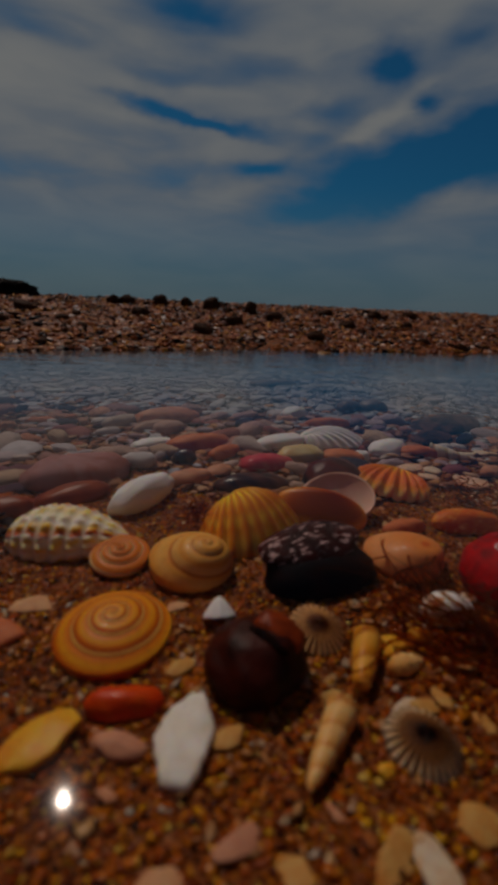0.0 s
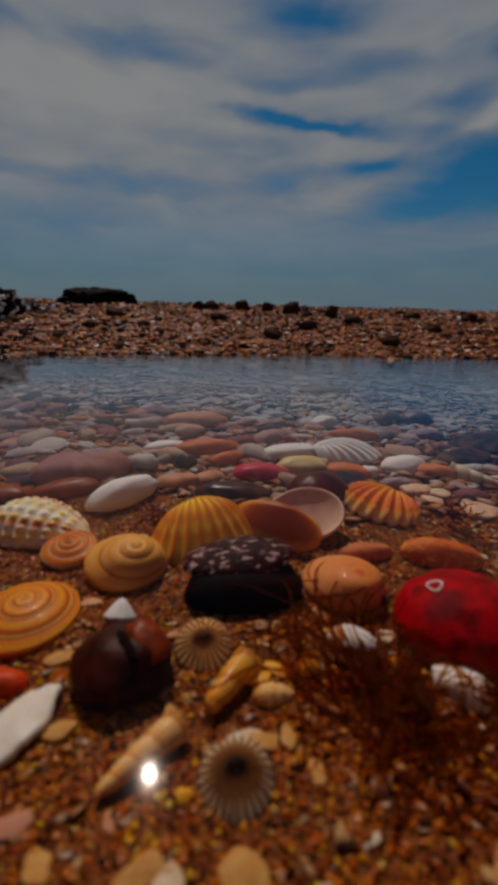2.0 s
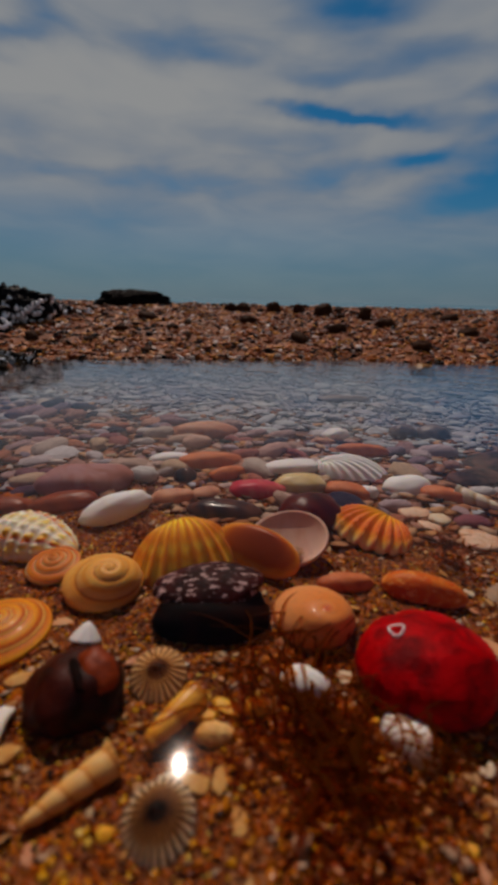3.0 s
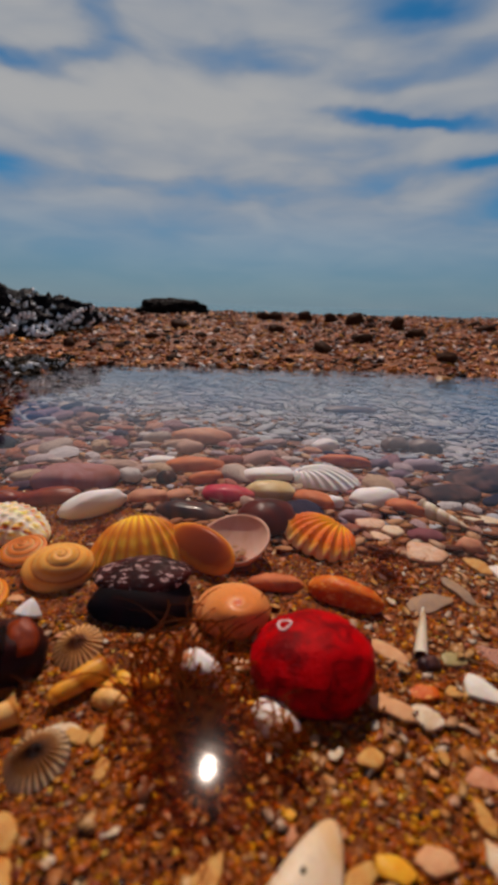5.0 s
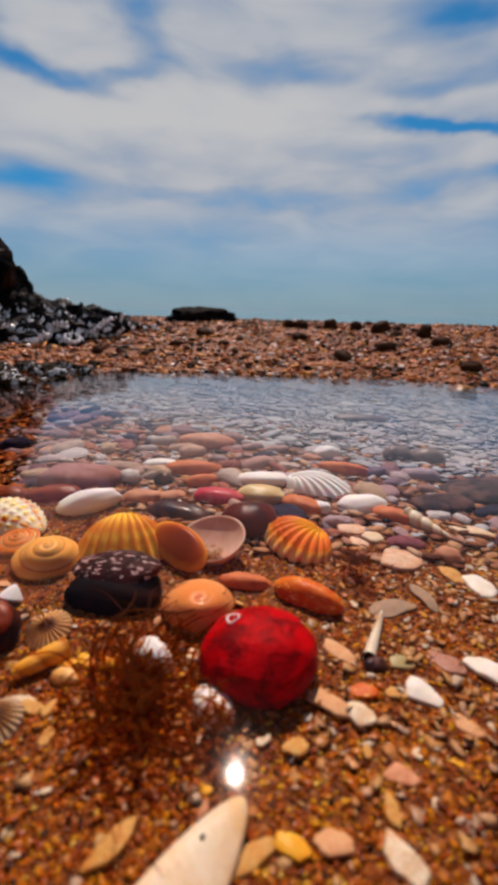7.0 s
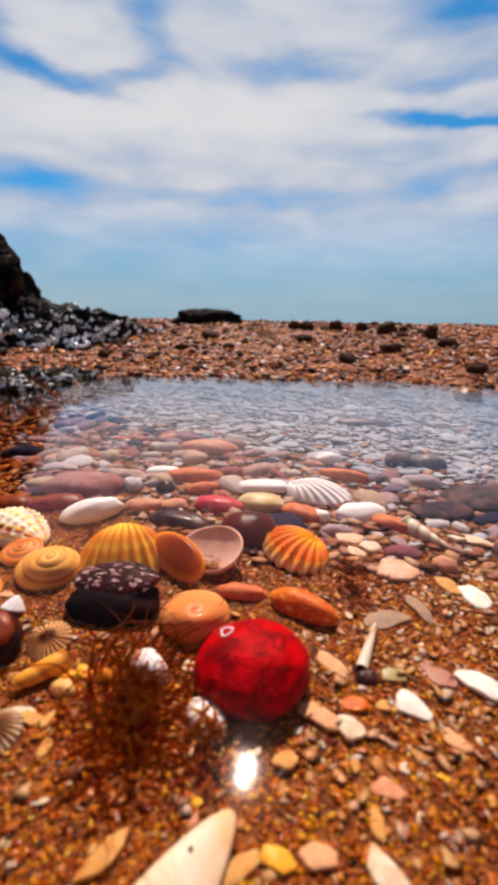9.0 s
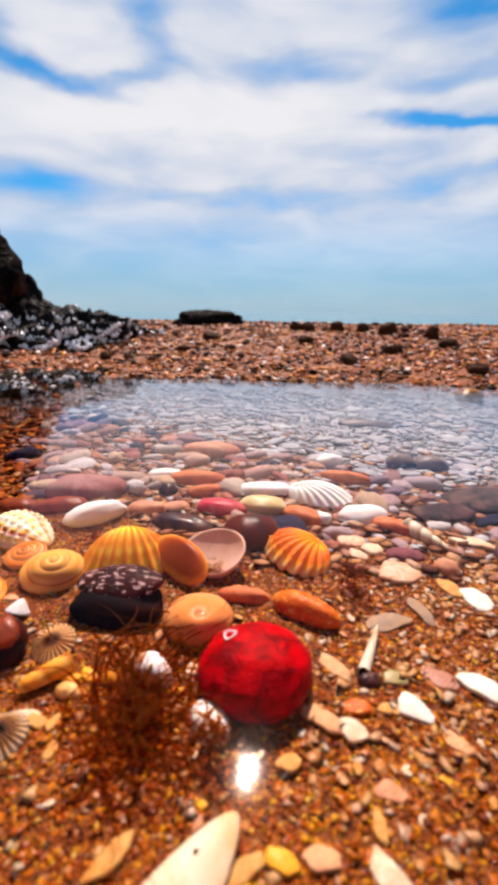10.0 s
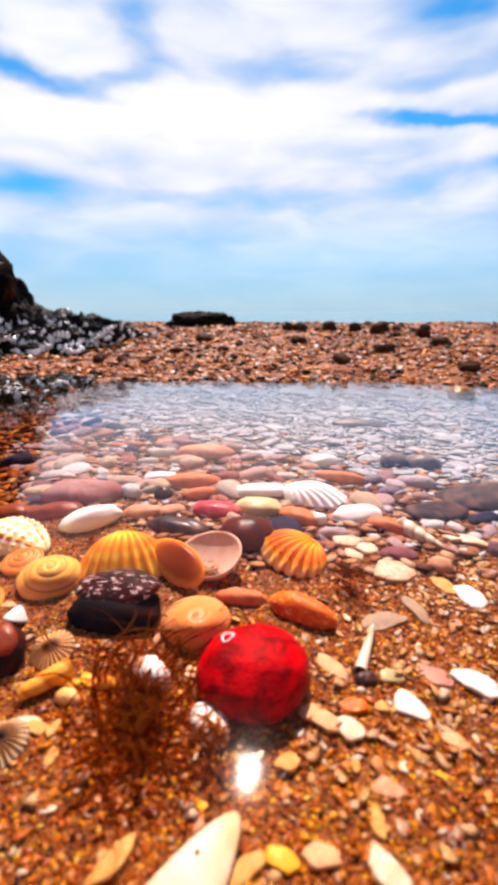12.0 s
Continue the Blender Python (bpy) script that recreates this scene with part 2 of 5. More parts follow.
def banded(name, stops, count, along="v", wobble=0.05, rough=0.35, coat=0.15, second=None, pit=0.2, sss=0.0):
    """Shell bands along one direction of the surface's own grid; second: streaks across them."""
    stops = [(p, deep(c, 0.95, 1.22)) for p, c in stops]
    m, t, out = tree_of(name)
    uv = t.nodes.new("ShaderNodeSeparateXYZ")
    t.links.new(coords(t, "UV"), uv.inputs[0])
    pos = coords(t)
    fine = grain(t, pos, 420, 4.0, 0.65)
    slow = grain(t, pos, 60, 3.0, 0.6)
    c = uv.outputs[0] if along == "u" else uv.outputs[1]
    c = calc(t, "ADD", c, calc(t, "MULTIPLY", calc(t, "SUBTRACT", slow, 0.5), wobble))
    f = calc(t, "FRACT", calc(t, "MULTIPLY", c, count)) if count else c
    col = ramp(t, f, stops)
    if second:
        tone, n2, amount = deep(second[0], 0.95, 1.25), second[1], second[2]
        o = uv.outputs[1] if along == "u" else uv.outputs[0]
        s = calc(t, "SINE", calc(t, "MULTIPLY", calc(t, "ADD", o, calc(t, "MULTIPLY", slow, 0.02)), n2 * 6.2832))
        col = mixc(t, smooth(t, s, -0.2, 0.9, 0.0, amount), col, tone)
    col = mixc(t, smooth(t, fine, 0.45, 0.8, 0.0, 0.35), col, mixc(t, 1.0, col, (0.5, 0.38, 0.3), "MULTIPLY"))
    principled(t, out, col, rough, bump(t, fine, pit, 0.0005), 0.16, coat * 0.25, 0.35)
    return m


def rock_material(name, a, b, rough=0.35, scale=8.0, white=0.0, spec=0.12):
    m, t, out = tree_of(name)
    pos = coords(t)
    n = grain(t, pos, scale, 6.0, 0.65, 0.4)
    fine = grain(t, pos, scale * 14, 4.0, 0.7)
    col = mixc(t, smooth(t, n, 0.4, 0.68), a, b)
    if white:
        d = cells(t, pos, scale * 4)
        patch = smooth(t, grain(t, pos, scale * 1.1, 2.0), 0.49, 0.56)
        col = mixc(t, calc(t, "MULTIPLY", smooth(t, d, 0.50, 0.38, 0.0, white), patch), col, (0.90, 0.89, 0.90))
    nrm = bump(t, n, 0.9, 0.03, bump(t, fine, 0.8, 0.006))
    principled(t, out, col, smooth(t, fine, 0.3, 0.7, rough * 0.5, rough * 1.6), nrm, spec)
    return m


def weed_material():
    m, t, out = tree_of("brown_weed")
    pos = coords(t)
    n = grain(t, pos, 160, 4.0, 0.6)
    col = mixc(t, n, (0.15, 0.037, 0.001), (0.38, 0.122, 0.004))
    d = t.nodes.new("ShaderNodeBsdfDiffuse")
    tr = t.nodes.new("ShaderNodeBsdfTranslucent")
    cl = t.nodes.new("ShaderNodeBsdfTransparent")
    for s in (d, tr):
        t.links.new(col, s.inputs[0])
    cl.inputs[0].default_value = (0.82, 0.50, 0.13, 1)
    a = t.nodes.new("ShaderNodeMixShader")
    b = t.nodes.new("ShaderNodeMixShader")
    a.inputs[0].default_value, b.inputs[0].default_value = 0.55, 0.74
    t.links.new(d.outputs[0], a.inputs[1])
    t.links.new(tr.outputs[0], a.inputs[2])
    t.links.new(a.outputs[0], b.inputs[1])
    t.links.new(cl.outputs[0], b.inputs[2])
    t.links.new(b.outputs[0], out.inputs[0])
    return m


M_WATER, M_SEA, M_SAND, M_WEED = water_material(), sea_material(), sand_material(), weed_material()
M_GRIT = chips_material("sand_grains", [
    (0.0, (0.05, 0.014, 0.001)), (0.16, (0.34, 0.112, 0.003)), (0.36, (0.66, 0.255, 0.006)), (0.58, (0.82, 0.360, 0.008)),
    (0.74, (0.90, 0.46, 0.010)), (0.87, (0.97, 0.60, 0.016)), (0.95, (0.99, 0.74, 0.04)), (1.0, (0.99, 0.86, 0.40))], 0.26, 900, 0.28, 0.69, 1.75)
M_CHIP = chips_material("shell_chips", [
    (0.0, (0.34, 0.08, 0.006)), (0.18, (0.78, 0.29, 0.016)), (0.42, (0.90, 0.43, 0.04)), (0.64, (0.97, 0.54, 0.03)), (0.82, (0.84, 0.38, 0.12)), (0.91, (0.88, 0.56, 0.36)), (0.96, (0.95, 0.78, 0.56)), (1.0, (0.98, 0.94, 0.88))], 0.3, 420, 0.25, 0.56, 1.65)
M_CHIP_PALE = chips_material("pale_chips", [
    (0.0, (0.84, 0.46, 0.20)), (0.25, (0.90, 0.60, 0.38)), (0.5, (0.95, 0.72, 0.46)), (0.75, (0.88, 0.62, 0.50)), (1.0, (0.97, 0.92, 0.84))], 0.35, 420, 0.2, 0.60, 1.5)
M_BANK = chips_material("bank_shingle", [
    (0.0, (0.012, 0.005, 0.006)), (0.20, (0.07, 0.022, 0.016)), (0.34, (0.34, 0.11, 0.045)), (0.52, (0.63, 0.265, 0.10)),
    (0.66, (0.76, 0.38, 0.20)), (0.78, (0.84, 0.50, 0.12)), (0.88, (0.88, 0.58, 0.46)), (0.94, (0.96, 0.86, 0.82)), (1.0, (0.97, 0.92, 0.90))], 0.45, 160, 0.18, 0.88, 1.42)
PEBBLE_TONES = [
    (0.0, (0.07, 0.06, 0.18)), (0.08, (0.14, 0.10, 0.22)), (0.12, (0.52, 0.24, 0.34)), (0.22, (0.80, 0.40, 0.30)), (0.32, (0.86, 0.64, 0.60)),
    (0.42, (0.95, 0.93, 0.93)), (0.50, (0.66, 0.48, 0.60)), (0.60, (0.86, 0.70, 0.58)), (0.68, (0.58, 0.38, 0.50)), (0.76, (0.90, 0.80, 0.74)),
    (0.84, (0.40, 0.32, 0.50)), (0.90, (0.82, 0.50, 0.42)), (0.95, (0.72, 0.62, 0.72)), (1.0, (0.96, 0.94, 0.95))]
M_PEBBLE = pebble_material("mixed_pebbles", PEBBLE_TONES)
# pale blue-grey and low contrast: the sky's reflection painted into the far stones
M_PEBBLES_SKY_TINT = chips_material("far_pebbles", [
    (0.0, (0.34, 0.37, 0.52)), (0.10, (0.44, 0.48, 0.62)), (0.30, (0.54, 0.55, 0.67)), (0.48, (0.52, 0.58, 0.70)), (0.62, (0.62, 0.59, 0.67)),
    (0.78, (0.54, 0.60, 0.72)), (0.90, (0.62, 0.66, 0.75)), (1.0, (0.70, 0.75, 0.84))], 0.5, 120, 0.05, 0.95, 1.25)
# orange-brown of the boulder's reflection in the water, put into gravel
M_REFLECTION_GRAVEL = chips_material("ochre_gravel", [
    (0.0, (0.05, 0.012, 0.002)), (0.3, (0.26, 0.07, 0.006)), (0.6, (0.56, 0.19, 0.012)), (0.85, (0.74, 0.32, 0.03)), (1.0, (0.80, 0.50, 0.16))], 0.5, 160, 0.06, 0.75, 1.5)
M_GRAVEL = chips_material("bed_gravel", [
    (0.0, (0.10, 0.05, 0.05)), (0.2, (0.36, 0.17, 0.12)), (0.4, (0.60, 0.34, 0.24)), (0.6, (0.56, 0.36, 0.36)), (0.8, (0.74, 0.48, 0.30)), (1.0, (0.80, 0.66, 0.58))], 0.5, 160, 0.06, 0.75, 1.4)


# ---- ground plan ----
def shore(x, y):
    """How far inside the pool a place lies; below zero on the bank."""
    a = (0.825 + 0.38 * x - y) / 1.07 + 0.022 * math.sin(7.0 * x + 1.0) + 0.010 * math.sin(23.0 * x)
    b = x + 0.40 + 0.03 * math.sin(9.0 * y)
    k = 0.06
    h = max(0.0, min(1.0, 0.5 + 0.5 * (b - a) / k))
    return b + (a - b) * h - k * h * (1 - h)


def ground_height(x, y, rough=True):
    d = shore(x, y)
    if d > 0:
        z = -0.021 * (1 - math.exp(-d / 0.032))
    else:
        z = 0.087 * (1 - math.exp(d / 0.46)) - 0.16 * max(0.0, -d - 0.95) ** 1.3
        z = max(z, -1.6)
    if rough:
        n = noise.noise(Vector((x * 26, y * 26, 0.3))) * 0.0022 + noise.noise(Vector((x * 90, y * 90, 2.3))) * 0.0010
        if d < 0:
            n += (noise.noise(Vector((x * 9, y * 9, 5.0))) * 0.008 + noise.noise(Vector((x * 30, y * 30, 7.0))) * 0.006) * min(1.0, -d / 0.05)
        z += n
    return z


def mesh_of(name, verts, faces, material, uvs=None, smooth_faces=True):
    me = bpy.data.meshes.new(name)
    me.from_pydata(verts, [], faces)
    if uvs is not None:
        layer_uv = me.uv_layers.new(name="UVMap")
        flat = np.array([uvs[v] for f in faces for v in f], dtype=np.float32).ravel()
        layer_uv.data.foreach_set("uv", flat)
    if smooth_faces:
        me.polygons.foreach_set("use_smooth", np.ones(len(me.polygons), dtype=bool))
    me.materials.append(material)
    me.update()
    return me


def thing(name, me, m, label, category, group="", kind=""):
    ob = new(name, me)
    ob.matrix_world = m
    return tagged(ob, label, category, group, kind)


def part(name, me, parent, m=None, label=""):
    ob = new(name, me)
    ob.parent = parent
    if m is not None:
        ob.matrix_basis = m
    if label:
        tagged(ob, label)
    return ob


def base(name, m, label, category, group=""):
    return thing(name, None, m, label, category, group)


def axis_steps(lo, hi, centre, half, fine, growth=1.12):
    """Grid lines: fine steps round the centre, wider and wider away from it."""
    a = [centre + fine * i for i in range(int(-half / fine), int(half / fine) + 1)]
    step = fine
    while a[-1] < hi:
        step *= growth
        a.append(min(hi, a[-1] + step))
    step = fine
    while a[0] > lo:
        step *= growth
        a.insert(0, max(lo, a[0] - step))
    return a


def build_ground():
    xs = axis_steps(-3000, 3000, 0.12, 0.28, 0.0032)
    ys = axis_steps(-3000, 3000, 0.26, 0.22, 0.0032)
    verts = [(x, y, ground_height(x, y)) for y in ys for x in xs]
    w = len(xs)
    faces = [(j * w + i, j * w + i + 1, (j + 1) * w + i + 1, (j + 1) * w + i) for j in range(len(ys) - 1) for i in range(w - 1)]
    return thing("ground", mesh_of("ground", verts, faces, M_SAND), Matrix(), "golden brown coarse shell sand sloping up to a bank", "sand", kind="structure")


def build_water():
    xs = [-0.72 + 0.06 * i for i in range(62)]
    ys = [-2.0 + 0.06 * i for i in range(65)]
    verts = [(x, y, 0.0) for y in ys for x in xs]
    w = len(xs)
    faces = [(j * w + i, j * w + i + 1, (j + 1) * w + i + 1, (j + 1) * w + i) for j in range(len(ys) - 1) for i in range(w - 1)]
    thing("water", mesh_of("water", verts, faces, M_WATER), Matrix(), "clear shallow tide pool water over shells", "water", kind="structure")
    far = [(-4000, -4000, -0.55), (4000, -4000, -0.55), (4000, 4000, -0.55), (-4000, 4000, -0.55)]
    thing("sea_water", mesh_of("sea_water", far, [(0, 1, 2, 3)], M_SEA), Matrix(), "distant blue-green sea beyond the shingle bank", "sea", kind="structure")


build_ground()
build_water()


# ---- shapes ----
def grid_mesh(name, nu, nv, at, material, closed=True, cap0=False, cap1=False):
    """A sheet at(u, v): u runs 0 to 1 along, v 0 to 1 round; closed joins the last column to the first."""
    cols = nv if closed else nv + 1
    verts, uvs = [], []
    for i in range(nu + 1):
        for j in range(cols):
            verts.append(at(i / nu, j / nv))
            uvs.append((i / nu, j / nv))
    faces = []
    for i in range(nu):
        for j in range(nv):
            k = (j + 1) % cols
            faces.append((i * cols + j, i * cols + k, (i + 1) * cols + k, (i + 1) * cols + j))
    for flag, row in ((cap0, 0), (cap1, nu)):
        if flag:
            ring = [verts[row * cols + j] for j in range(cols)]
            verts.append(tuple(sum(c) / cols for c in zip(*ring)))
            uvs.append((row / nu, 0.5))
            faces += [(len(verts) - 1, row * cols + (j + 1) % cols, row * cols + j) for j in range(cols)]
    return mesh_of(name, verts, faces, material, uvs)


def pebble_mesh(name, length, width, height, seed, material, lump=0.10, power=2.2, nu=14, nv=24, fine=0.0, taper=0.0):
    """A wave-worn stone with its base at z = 0."""
    def at(u, v):
        th, ph = math.pi * u, 2 * math.pi * v
        s, c = math.sin(th), math.cos(th)
        p = Vector((s * math.cos(ph), s * math.sin(ph), c))
        e = 2.0 / power
        q = Vector([math.copysign(abs(k) ** e, k) for k in p])
        r = 1 + lump * noise.noise(p * 1.6 + Vector((seed * 3.1, seed, 0))) + lump * 0.5 * noise.noise(p * 3.7 + Vector((0, seed, seed)))
        if fine:
            r += fine * noise.noise(p * 11 + Vector((seed, 0, seed))) + fine * 0.6 * noise.noise(p * 23 + Vector((seed, 0, seed)))
        w = 1 - taper * q.x
        return (q.x * r * length / 2, q.y * r * w * width / 2, max(-0.42, q.z) * r * height * 0.66 + height * 0.28)
    return grid_mesh(name, nu, nv, at, material)


def cockle_mesh(name, length, width, height, ribs, material, depth=0.035, beads=0.0, nu=26, nv=120, crown=0.16, full=0.75):
    """A ribbed valve lying open side down, its beak towards +y; u runs from the beak to the margin."""
    def shell(u, v, inner):
        a = math.pi * 2 * v
        edge = Vector((math.sin(a) * length / 2, math.cos(a) * width / 2))
        beak = Vector((0, width * 0.40))
        s = u
        p = beak + (edge - beak) * s
        back = 0.5 - 0.5 * math.cos(a)
        prof = math.sin(math.pi * (crown + (1 - crown) * s)) ** full if s < 1 else 0.0
        z = height * prof * (0.55 + 0.45 * back)
        swing = (a - math.pi) / math.pi
        fan = 1 - min(1.0, abs(swing)) ** 6
        r = math.cos(ribs * swing * math.pi * 1.0)
        z += fan * depth * height * r * min(1.0, 0.15 + 1.3 * s) * 1.6
        z += fan * beads * height * max(0.0, s - 0.55) * 2 * max(0.0, r) * (0.5 + 0.5 * math.cos(s * 62))
        p = p * (1 + 0.012 * r * fan * s)
        if inner:
            z = z - height * 0.10
            p = p * 0.965
        return (p.x, p.y, max(z, 0.0 if not inner else -0.0006))
    def at(u, v):
        return shell(min(1.0, u / 0.55), v, False) if u <= 0.55 else shell(max(0.0, (1 - u) / 0.45), v, True)
    me = grid_mesh(name, nu * 2, nv, at, material)
    return me


def whorl_mesh(name, diameter, height, turns, material, dome=1.0, groove=0.10, rim=0.12, nu=60, nv=72, step=0.0, skew=(0.0, 0.0)):
    """A coiled top shell on its base: a low cone whose seam winds outwards; the grid's u follows the coil."""
    growth = 0.62
    def phase(r, v):
        return turns * r ** growth - v
    verts, uvs, faces = [], [], []
    for i in range(nu + 1):
        u = i / nu
        if u <= 0.72:
            r, low = u / 0.72, False
        else:
            r, low = 1 - (u - 0.72) / 0.28, True
        r = max(r, 0.004)
        for j in range(nv + 1):
            v = j / nv
            f = phase(r, v) % 1.0
            bulge = math.sin(math.pi * f) ** 0.7
            z = height * (1 - r ** (1 + dome)) if not low else -height * rim * (1 - (1 - r) ** 2) * 1.0
            if not low:
                z += height * groove * bulge - height * step * f
            rr = r * (1 + 0.02 * bulge)
            a = 2 * math.pi * v
            off = 0.0 if low else (1 - r * r) * diameter / 2
            verts.append((rr * math.cos(a) * diameter / 2 + skew[0] * off, rr * math.sin(a) * diameter / 2 + skew[1] * off, z + height * rim))
            uvs.append((phase(r, v) if not low else phase(1.0, v) + 0.2, r))
    w = nv + 1
    for i in range(nu):
        for j in range(nv):
            faces.append((i * w + j, (i + 1) * w + j, (i + 1) * w + j + 1, i * w + j + 1))
    return mesh_of(name, verts, faces, material, uvs)


def auger_mesh(name, length, radius, turns, material, swell=0.13, belly=0.9, nu=72, nv=28, knobs=0, knob=0.0, lip=0.16):
    """A tall coiled shell lying along x, its tip at -x, with an open mouth at +x; u winds along the coil."""
    verts, uvs, faces = [], [], []
    w = nv + 1
    for i in range(nu + 7):
        s = min(1.0, i / nu)
        inner = max(0, i - nu)
        for j in range(w):
            v = j / nv
            a = 2 * math.pi * v
            k = turns * s ** 0.8 - v
            f = k % 1.0
            r = radius * (0.03 + 0.97 * s ** belly) * (1 - swell + swell * 1.5 * math.sin(math.pi * f) ** 0.6)
            if knobs:
                r *= 1 + knob * max(0.0, math.cos(knobs * a + 0.6 * k)) * max(0.0, math.cos(2 * math.pi * (f - 0.5)))
            if s > 0.9:
                r *= 1 + lip * ((s - 0.9) / 0.1) ** 2 * (0.5 + 0.5 * math.cos(a))
            x = (s - 0.5) * length
            if inner:
                r *= 0.9 - 0.09 * inner
                x -= length * 0.03 * inner
            verts.append((x, r * math.cos(a), r * math.sin(a) + radius * 0.75))
            uvs.append((k, s))
    for i in range(nu + 6):
        for j in range(nv):
            faces.append((i * w + j, (i + 1) * w + j, (i + 1) * w + j + 1, i * w + j + 1))
    return mesh_of(name, verts, faces, material, uvs)


def spindle_mesh(name, length, width, height, material, rows=7, knobs=13, knob=0.16, nu=84, nv=110):
    """A rock shell lying on its side, with ridges of knobs winding round it; tip at +x."""
    def at(u, v):
        x = (u - 0.5) * length
        prof = math.sin(math.pi * min(1.0, u ** 0.85)) ** 0.6 * (1 - 0.15 * u)
        a = 2 * math.pi * v
        k = rows * u + v
        ridge = 0.5 + 0.5 * math.cos(2 * math.pi * k)
        bead = 0.5 + 0.5 * math.cos(knobs * a * 1.0)
        r = prof * (1 + knob * ridge * (0.35 + 0.65 * bead) - knob * 0.4)
        return (x, r * math.cos(a) * width / 2, max(-0.35, r * math.sin(a)) * height * 0.6 + height * 0.2)
    return grid_mesh(name, nu, nv, at, material)


def limpet_mesh(name, diameter, height, ribs, hole, material, depth=0.05, nu=22, oval=1.0, dome=1.5):
    """A ribbed cone on its open side with a hole at the top; u runs from the hole to the margin and back inside."""
    def at(u, v):
        a = 2 * math.pi * v
        inside = u > 0.62
        s = u / 0.62 if not inside else (1 - u) / 0.38
        r = hole + (1 - hole) * s
        rib = math.cos(ribs * a) * (0.25 + s)
        z = height * (1 - r ** dome) * 1.15 + height * depth * rib
        rr = r * (1 + 0.018 * rib * s) * diameter / 2
        if inside:
            z, rr = z - height * 0.16, rr * 0.95
        return (rr * math.cos(a) * oval, rr * math.sin(a), max(z, -0.0005))
    return grid_mesh(name, nu, ribs * 6, at, material)


def valve_mesh(name, length, width, height, material, beak=0.2, nu=24, nv=56, thick=0.07, taper=0.08):
    """A smooth thin valve, open side down; u runs from the beak out to the margin and back inside."""
    def at(u, v):
        a = 2 * math.pi * v
        inside = u > 0.55
        s = u / 0.55 if not inside else (1 - u) / 0.45
        edge = Vector((math.cos(a) * length / 2, math.sin(a) * width / 2 * (1 + taper * math.cos(a))))
        b = Vector((beak * length / 2, width * 0.34))
        p = b + (edge - b) * s
        z = height * (1 - s ** 2.2) ** 0.8 if s < 1 else 0.0
        if inside:
            z, p = z - height * thick - 0.0007, p * 0.975
        return (p.x, p.y, max(z, -0.0008))
    return grid_mesh(name, nu * 2, nv, at, material)


def shard_mesh(name, length, width, thick, seed, material, curve=0.25, corners=7, notch=0.3, rings=6):
    """A broken piece of shell: an uneven outline, slightly bowed, worn round at its edges."""
    rnd = random.Random(seed)
    cuts = [(rnd.uniform(0, 2 * math.pi), rnd.uniform(0.62, 0.95)) for _ in range(corners // 2)]
    outline = []
    count = 44
    for k in range(count):
        a = 2 * math.pi * k / count
        r = 1 + notch * noise.noise(Vector((math.cos(a) * 1.3, math.sin(a) * 1.3, seed * 1.7))) + 0.35 * notch * noise.noise(Vector((math.cos(a) * 5, math.sin(a) * 5, seed)))
        for c, d in cuts:
            f = math.cos(a - c)
            if f > 0.05:
                r = min(r, d / f + 0.03 * noise.noise(Vector((a * 4, seed, c))))
        outline.append((r * math.cos(a) * length / 2, r * math.sin(a) * width / 2))
    m = len(outline)
    def z_of(x, y, top):
        bow = curve * length * (0.25 - (x / length) ** 2 - (y / length) ** 2 * 2)
        return bow + (thick if top else 0) + thick * 0.3 * noise.noise(Vector((x * 140, y * 140, seed)))
    verts, faces, uvs = [], [], []
    for side, scales in ((True, [k / rings for k in range(1, rings)] + [0.96]), (False, [1.0] + [k / rings for k in range(rings - 1, 0, -1)])):
        for s in scales:
            for x, y in outline:
                zz = z_of(x * s, y * s, side)
                if s == 1.0:
                    zz += thick * 0.5
                verts.append((x * s, y * s, zz))
                uvs.append((s, 0.5))
    rows = len(verts) // m
    for i in range(rows - 1):
        for j in range(m):
            faces.append((i * m + j, (i + 1) * m + j, (i + 1) * m + (j + 1) % m, i * m + (j + 1) % m))
    for row, flip in ((0, False), (rows - 1, True)):
        verts.append((0, 0, z_of(0, 0, row == 0)))
        uvs.append((0, 0.5))
        c = len(verts) - 1
        for j in range(m):
            f = (c, row * m + j, row * m + (j + 1) % m)
            faces.append(f[::-1] if flip else f)
    low = min(v[2] for v in verts)
    verts = [(x, y, z - low) for x, y, z in verts]
    return mesh_of(name, verts, faces, material, uvs)


def on_sand(x, y, rz=0.0, rx=0.0, ry=0.0, sink=0.001):
    return Matrix.Translation((x, y, ground_height(x, y, False) - sink)) @ pose(0, 0, 0, rx, ry, rz)


def facing(x, y, rz, towards, lean, sink):
    """On the sand, turned by rz about its own axis and then leaning by so many degrees towards an azimuth."""
    a = radians(-towards)
    axis = Vector((0, 0, 1)).cross(Vector((math.sin(radians(towards)), math.cos(radians(towards)), 0)))
    return Matrix.Translation((x, y, ground_height(x, y, False) - sink)) @ Matrix.Rotation(radians(lean), 4, axis) @ pose(0, 0, 0, 0, 0, rz)


TAKEN = []      # places of the things set by hand: x, y, radius


def claim(x, y, r):
    TAKEN.append((x, y, r))


# ---- large shells and stones in the pool ----
def set_shell(name, me, m, label, category="shell", group=""):
    x, y = m.translation.x, m.translation.y
    r = max(max(abs(v.co.x), abs(v.co.y)) for v in me.vertices)
    claim(x, y, r * 0.8)
    return thing(name, me, m, label, category, group)


